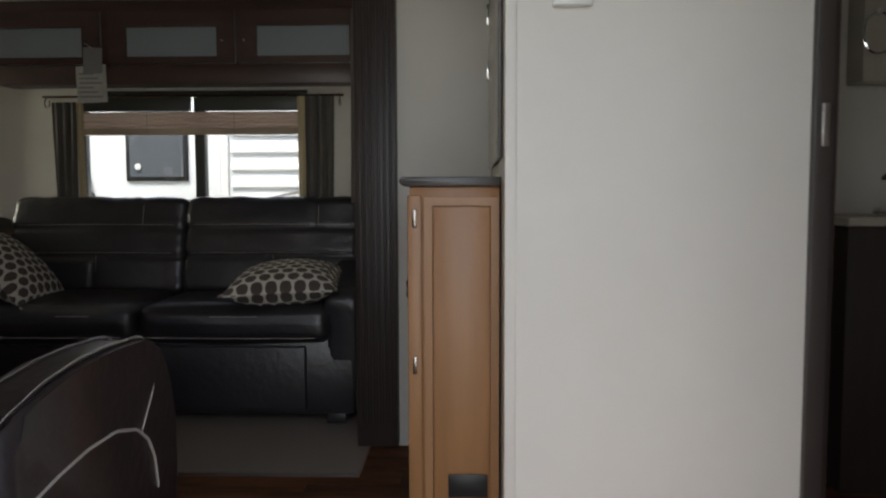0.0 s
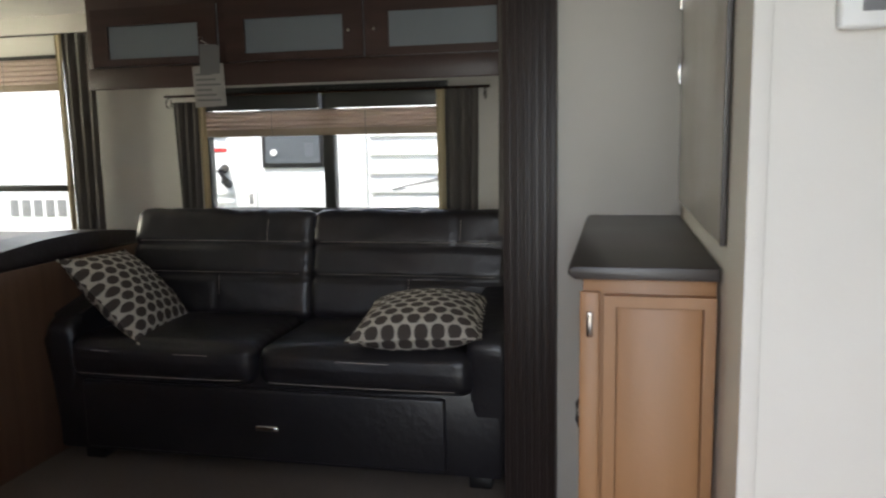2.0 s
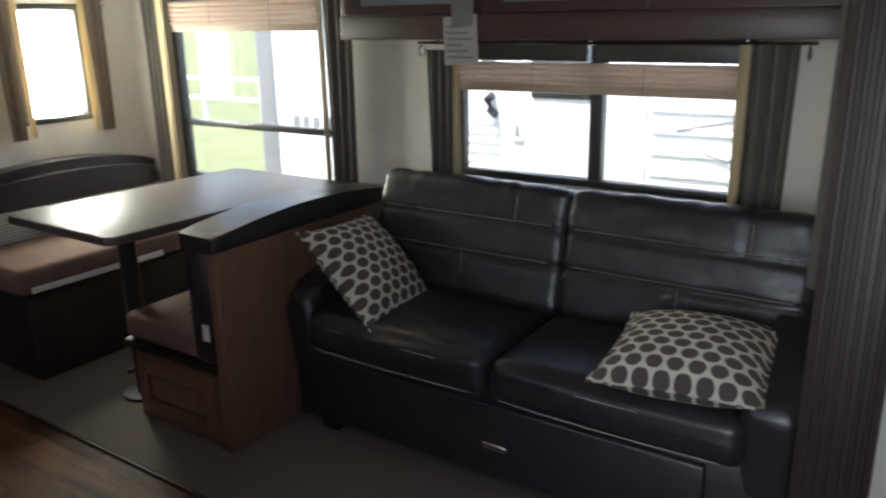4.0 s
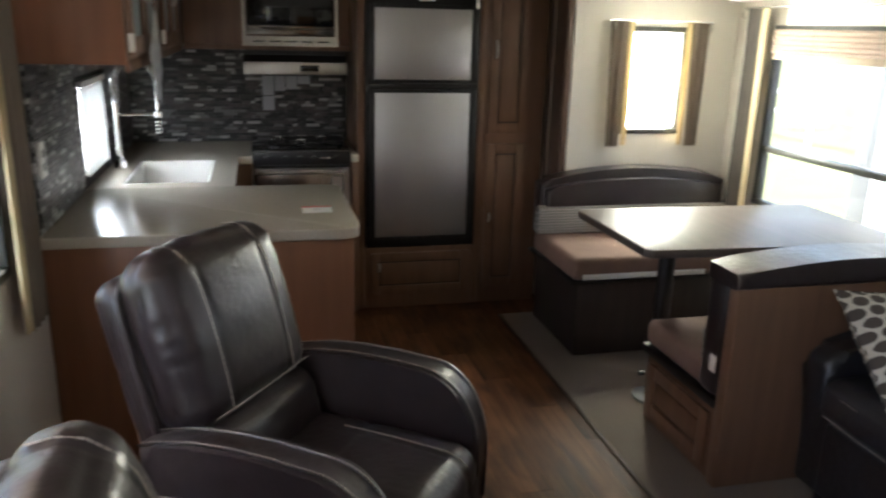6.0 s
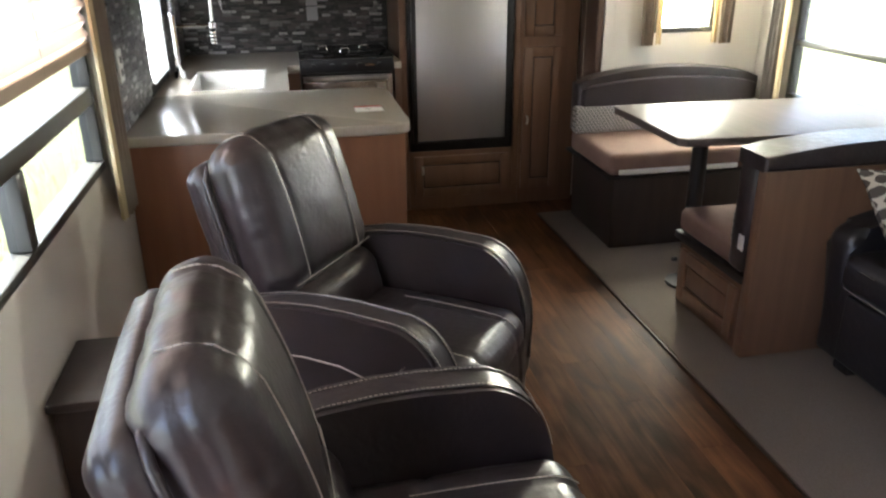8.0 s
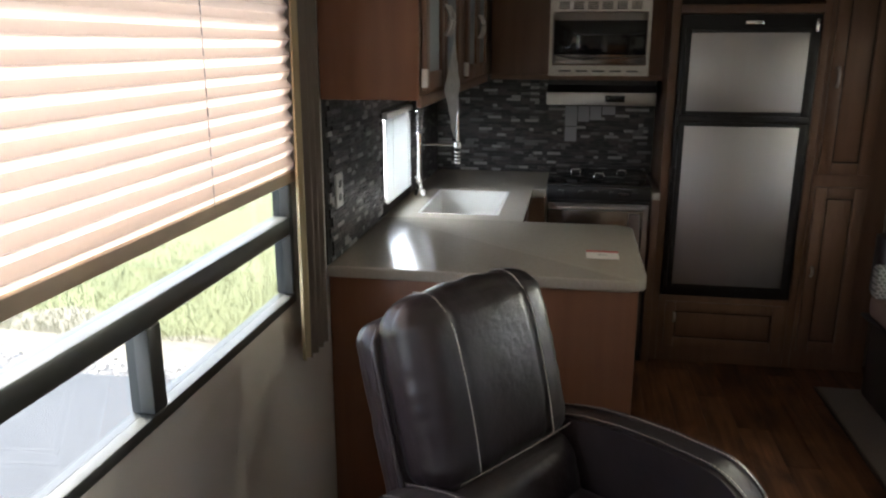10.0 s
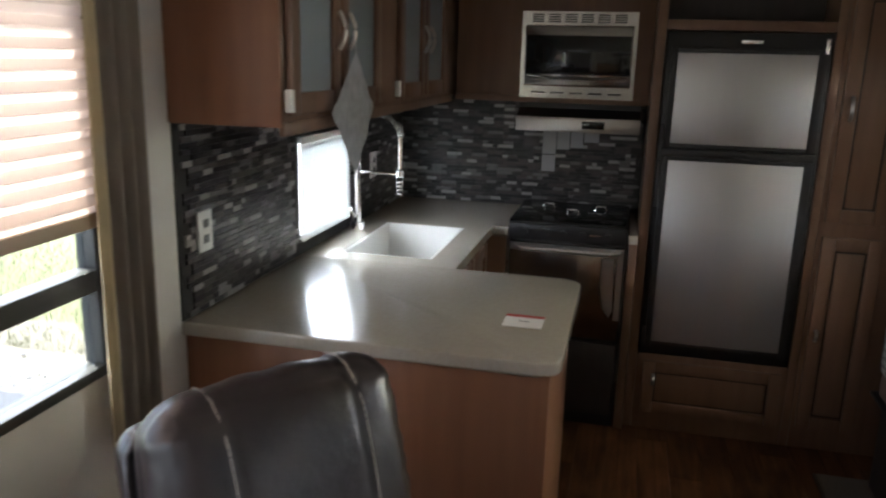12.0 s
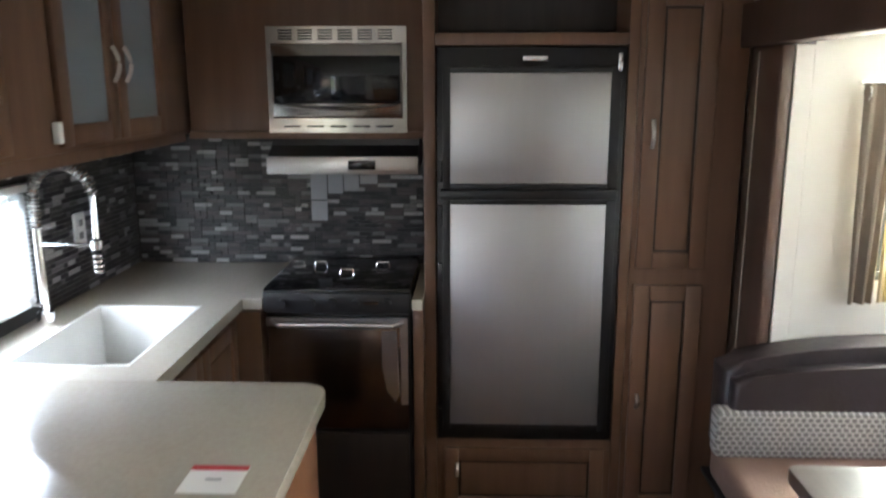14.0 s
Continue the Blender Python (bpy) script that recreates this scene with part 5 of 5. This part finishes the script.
part("panel", box(-0.636, -0.494, 2.350, 2.361, 0.072, 0.903, 0.002), M_MAPLE, dd)
for hz in (0.48, 0.85):
    part("hinge", box(-0.688, -0.677, 2.344, 2.350, hz, hz + 0.045, 0.002), M_OVEN, cb, "steel hinge")
part("pull_cut", rod([(-0.698, 2.40, 0.66), (-0.706, 2.41, 0.675), (-0.706, 2.41, 0.705), (-0.698, 2.40, 0.72)], 0.004), M_BLACK, cb)
part("floor_vent", box(-0.60, -0.50, 2.337, 2.342, 0.165, 0.225, 0.004), M_BLACK, cb, "black plastic vent")
wp = thing("wall_panel", (-0.469, 2.75, 1.02), "grey satin access panel with small hinges on the partition", "panel")
part("sheet", box(-0.475, -0.467, 2.30, 3.20, 1.02, 1.98, 0.003), M_SATIN, wp)
part("edge", box(-0.477, -0.467, 2.296, 2.300, 1.02, 1.98, 0.001), M_DARKGREY, wp)
for hz in (1.33, 1.52):
    part("hinge", box(-0.484, -0.475, 3.17, 3.185, hz, hz + 0.07, 0.002), M_CHROME, wp)
th = thing("thermostat", (-0.33, 2.098, 1.34), "white wall thermostat with a small grey display", "thermostat")
part("case", box(-0.372, -0.288, 2.078, 2.0995, 1.325, 1.44, 0.006, 3), M_WHITE, th)
part("display", box(-0.346, -0.318, 2.0765, 2.078, 1.345, 1.398, 0.001), M_GREY, th)
for bz in (1.36, 1.383):
    part("button", disc(-0.302, 2.0785, bz, 0.005, -0.003, "y"), M_GREY, th)
    part("mark", box(-0.366, -0.356, 2.0772, 2.0782, bz, bz + 0.004), M_GREY, th)
hk = thing("wall_shelf", (-0.57, 3.1, 1.68), "dark wooden shelf box high in the niche", "shelf")
part("body", box(-0.70, -0.48, 2.98, YR - 0.001, 1.69, 1.95, 0.004), M_CHERRY, hk)
part("lip", box(-0.705, -0.48, 2.965, 2.979, 1.675, 1.72, 0.003), M_CHERRY, hk)

# ---- bathroom beyond the partition ----
dt = thing("door_1", (0.2, 2.12, 0), "dark bathroom door frame with hinges", "door frame", kind="structure")
part("jamb", box(0.176, 0.215, 2.085, 2.15, 0.0, CEIL - 0.002, 0.004), M_DARKGREY, dt)
part("jamb_edge", box(0.216, 0.232, 2.10, 2.15, 0.0, CEIL - 0.002, 0.003), M_ESP, dt)
part("hinge", box(0.19, 0.206, 2.078, 2.086, 1.03, 1.12, 0.003), M_STEEL, dt)
solo("wall_bath_side", boxes((1.10, 1.14, 2.14, YR, 0, CEIL)), M_WALL, "off-white vinyl bathroom wall", "wall", kind="structure", smooth=0)
van = thing("bath_vanity", (0.85, 3.0, 0), "dark wooden bathroom vanity with a pale top", "vanity")
part("body", box(0.60, 1.098, 2.80, YR - 0.002, 0.0, 0.83, 0.004), M_ESP, van)
part("top", box(0.59, 1.098, 2.78, YR - 0.002, 0.831, 0.86, 0.008), M_COUNTER, van)
bf = thing("bath_faucet", (0.82, 2.95, 0.86), "chrome bathroom faucet on the vanity", "faucet")
part("base", box(0.76, 0.88, 2.93, 2.98, 0.861, 0.885, 0.008), M_CHROME, bf)
part("spout", rod([(0.82, 2.955, 0.88), (0.82, 2.95, 0.98), (0.80, 2.90, 0.985), (0.74, 2.88, 0.98)], 0.010), M_CHROME, bf)
mcab = thing("medicine_cabinet", (0.9, 3.2, 1.3), "pale bathroom wall cabinet", "cabinet")
part("body", box(0.79, 1.09, 3.13, YR - 0.002, 1.31, 1.85, 0.004), M_COUNTER, mcab)
ring = thing("towel_ring", (0.82, 3.12, 1.5), "chrome towel ring on the bathroom cabinet", "towel ring")
part("ring", rod([(0.83 + 0.05 * math.cos(t), 3.115, 1.47 + 0.07 * math.sin(t)) for t in np.linspace(0, 2 * math.pi, 20, endpoint=False)], 0.005, 6, True), M_CHROME, ring)
part("mount", disc(0.83, 3.13, 1.54, 0.012, -0.018, "y"), M_CHROME, ring)

# ---- ceiling lamp in the slide-out ----
cl = thing("ceiling_light", (-3.75, 3.70, SLC), "round white ceiling light over the dinette, switched off", "ceiling light")
part("base_ring", disc(-3.75, 3.70, SLC - 0.03, 0.085, 0.029), M_WHITE, cl)
part("shade", puff(-3.75, 3.70, SLC - 0.055, 0.20, 0.20, 0.07, 0.7, 1.0, 12, 32), M_WHITE, cl)

# ---- outdoors ----
tr = thing("parked_trailer", (-2.0, 8.0, -0.70), "white parked travel trailer with ribbed siding", "trailer")
TY = 5.8
part("wall", box(-5.3, 4.0, TY, TY + 2.4, -0.25, 2.6, 0.05, 3), M_SIDING, tr)
part("front_cap", box(-5.305, -5.12, TY - 0.01, TY + 0.03, -0.2, 2.55, 0.02), M_GREY, tr, "grey front cap")
for i in range(22):
    z = -0.1 + i * 0.12
    part("siding_rib", box(-2.2, 3.95, TY - 0.018, TY + 0.002, z, z + 0.035, 0.008, 2), M_SIDING, tr)
part("front_panel", box(-5.1, -2.28, TY - 0.012, TY + 0.002, -0.2, 2.5, 0.004), M_SIDING, tr)
part("corner_trim", box(-2.275, -2.22, TY - 0.022, TY + 0.002, -0.2, 2.5, 0.006), M_WHITE, tr)
wn_ = part("window", box(-2.94, -2.50, TY - 0.03, TY - 0.012, 1.03, 1.60, 0.016, 3), M_BLACK, tr, "black framed dark window")
part("pane", box(-2.91, -2.53, TY - 0.034, TY - 0.03, 1.06, 1.57), M_TINT, wn_)
part("latch", disc(-2.85, TY - 0.034, 1.13, 0.022, -0.01, "y"), M_WHITE, wn_)
part("lock_plate", box(-3.07, -2.99, TY - 0.03, TY - 0.012, 0.76, 0.89, 0.006), M_WHITE, tr)
part("lock_core", box(-3.045, -3.015, TY - 0.036, TY - 0.03, 0.79, 0.86, 0.004), M_GREY, tr)
part("grab_handle", rod([(-3.22, TY - 0.012, 1.03), (-3.22, TY - 0.07, 1.01), (-3.20, TY - 0.07, 0.95), (-3.20, TY - 0.012, 0.92)], 0.03), M_BLACK, tr)
for i in range(6):
    part("louvre", box(-3.42, -3.16, TY - 0.03, TY - 0.012, 0.55 + 0.06 * i, 0.58 + 0.06 * i, 0.006), M_SIDING, tr)
part("stripe", box(-3.32, -3.20, TY - 0.016, TY - 0.012, 1.14, 1.165), M_RED, tr)
part("marker_light", box(-3.30, -3.20, TY - 0.03, TY - 0.012, 1.24, 1.30, 0.008), M_GREY, tr)
part("stripe", sweep([(-2.05, 0.88), (-1.55, 0.97), (-1.55, 1.0), (-2.05, 0.89)], "y", TY - 0.025, TY - 0.019), M_GREY, tr)
part("stripe", sweep([(-2.05, 0.82), (-1.55, 0.66), (-1.55, 0.68)], "y", TY - 0.025, TY - 0.019), M_GREY, tr)
for k in range(5):
    part("lettering_bar", box(-4.95 + 0.10 * k, -4.88 + 0.10 * k, TY - 0.016, TY - 0.012, 0.70, 0.82), M_GREY, tr)
for lx in (-4.9, 3.6):
    part("support_leg", box(lx, lx + 0.12, TY + 0.3, TY + 0.42, -0.70, -0.25), M_BLACK, tr)
for wx in (1.0, 1.9):
    wl_ = part("wheel", disc(wx, TY + 0.02, -0.36, 0.34, 0.22, "y", 28), M_BLACK, tr)
    part("rim", disc(wx, TY + 0.012, -0.36, 0.19, 0.02, "y", 24), M_STEEL, wl_)

fn = thing("field_fence", (-12, 12, -0.70), "white rail fence across the far grass field", "fence")
for i in range(12):
    part("post", box(-22 + 1.8 * i, -21.92 + 1.8 * i, 13.0, 13.08, -0.70, 0.45), M_WHITE, fn)
for z in (-0.1, 0.32):
    part("rail", box(-22, -2.2, 12.96, 12.995, z, z + 0.08), M_WHITE, fn)

# ---- many small pieces: floor planks and backsplash tiles ----
plank_meshes = {}


def plank(x0, x1, y):
    """One floor plank from x0 to x1; planks of one length share a mesh."""
    half = round((x1 - x0) / 2, 3)
    if half < 0.02:
        return
    if half not in plank_meshes:
        plank_meshes[half] = mesh_of("plank", box(-half, half, -0.0636, 0.0636, -0.012, 0.0), M_PLANK, 0)
    ob = new("plank", plank_meshes[half])
    ob.location = ((x0 + x1) / 2, y, 0.0)
    ob.parent = FLOOR


for row in range(18):
    y = YD + 0.064 + row * 0.128
    if y > 3.2:
        break
    x = XW - 0.3 * ((row * 7) % 4)
    while x < XE:
        plank(max(x, XW + 0.002), min(x + 1.1985, XE - 0.002), y)
        x += 1.2

TW, TH, G = 0.052, 0.0165, 0.002
bsA = solo("backsplash_end", boxes((XW, XW + 0.004, YD + 0.004, 2.144, 0.90, 1.435)), M_GROUT, "dark slate mosaic backsplash behind the stove", "backsplash", kind="structure", smooth=0)
bsB = solo("backsplash_side", boxes((XW + 0.004, -4.48, YD, YD + 0.004, 0.90, 1.44), (-3.95, -3.205, YD, YD + 0.004, 0.90, 1.44), (-4.48, -3.95, YD, YD + 0.004, 0.90, 0.944), (-4.48, -3.95, YD, YD + 0.004, 1.331, 1.44)), M_GROUT, "dark slate mosaic backsplash round the kitchen window", "backsplash", kind="structure", smooth=0)


def tile_bm(w, axis):
    dims = (-0.0, 0.006, -w / 2, w / 2, -TH / 2 + G / 2, TH / 2 - G / 2) if axis == "x" else (-w / 2, w / 2, 0.0, 0.006, -TH / 2 + G / 2, TH / 2 - G / 2)
    return box(*dims)


shared = {(ax, k): mesh_of("tile", tile_bm(TW * k - G, ax), M_TILE, 0) for ax in "xy" for k in (0.5, 1.0, 1.5)}
rng = random.Random(4)
for axis, host, a0, a1, zt in (("x", bsA, YD + 0.012, 2.142, 1.43), ("y", bsB, -5.26, -3.21, 1.435)):
    loose, left = bmesh.new(), 300
    verts, faces = [], []
    for row in range(33):
        z = 0.91 + row * TH
        if z + TH / 2 > zt:
            break
        a = a0
        while a < a1:
            k = rng.choice((0.5, 1.0, 1.0, 1.5))
            w = TW * k
            c = a + w / 2
            a += w
            if a > a1:
                break
            if axis == "y" and -4.50 < c < -3.93 and z < 1.34:
                continue
            near = (1.55 < c < 2.10 and 1.04 < z < 1.34) if axis == "x" else (-3.62 < c < -3.2 and z > 0.98)
            if near and left > 0:
                left -= 1
                ob = new("tile", shared[(axis, k)])
                ob.location = (XW + 0.003 + rng.uniform(0, 0.001), c, z) if axis == "x" else (c, YD + 0.003 + rng.uniform(0, 0.001), z)
                ob.parent = host
                continue
            n = len(verts)
            h, v0 = (w - G) / 2, (TH - G) / 2
            d = 0.0085 + rng.uniform(0, 0.001)
            for da, dz in ((-h, -v0), (h, -v0), (h, v0), (-h, v0)):
                for dd_ in (0.003, d):
                    verts.append((XW + dd_, c + da, z + dz) if axis == "x" else (c + da, YD + dd_, z + dz))
            faces += [(n + 1, n + 3, n + 5, n + 7)] + [(n + 2 * i, n + 2 * ((i + 1) % 4), n + 2 * ((i + 1) % 4) + 1, n + 2 * i + 1) for i in range(4)]
    me = bpy.data.meshes.new("tile_field")
    me.from_pydata(verts, [], faces)
    me.materials.append(M_TILE_J)
    ob = new("tile_field", me)
    ob.parent = host
    tagged(ob, kind="stuff")
sh = thing("paper_sheets", (XW + 0.012, 1.8, 1.1), "pale printed instruction sheets on the backsplash under the hood", "paper")
# Sheets take the greyed paper, with the hood's shade in its colour.
for y0, y1, z0, z1 in ((1.66, 1.725, 1.08, 1.16), (1.66, 1.725, 1.165, 1.275), (1.73, 1.79, 1.19, 1.275), (1.795, 1.855, 1.20, 1.275), (1.86, 1.93, 1.23, 1.275)):
    part("sheet", box(XW + 0.011, XW + 0.0125, y0, y1, z0, z1), M_SHEET, sh)
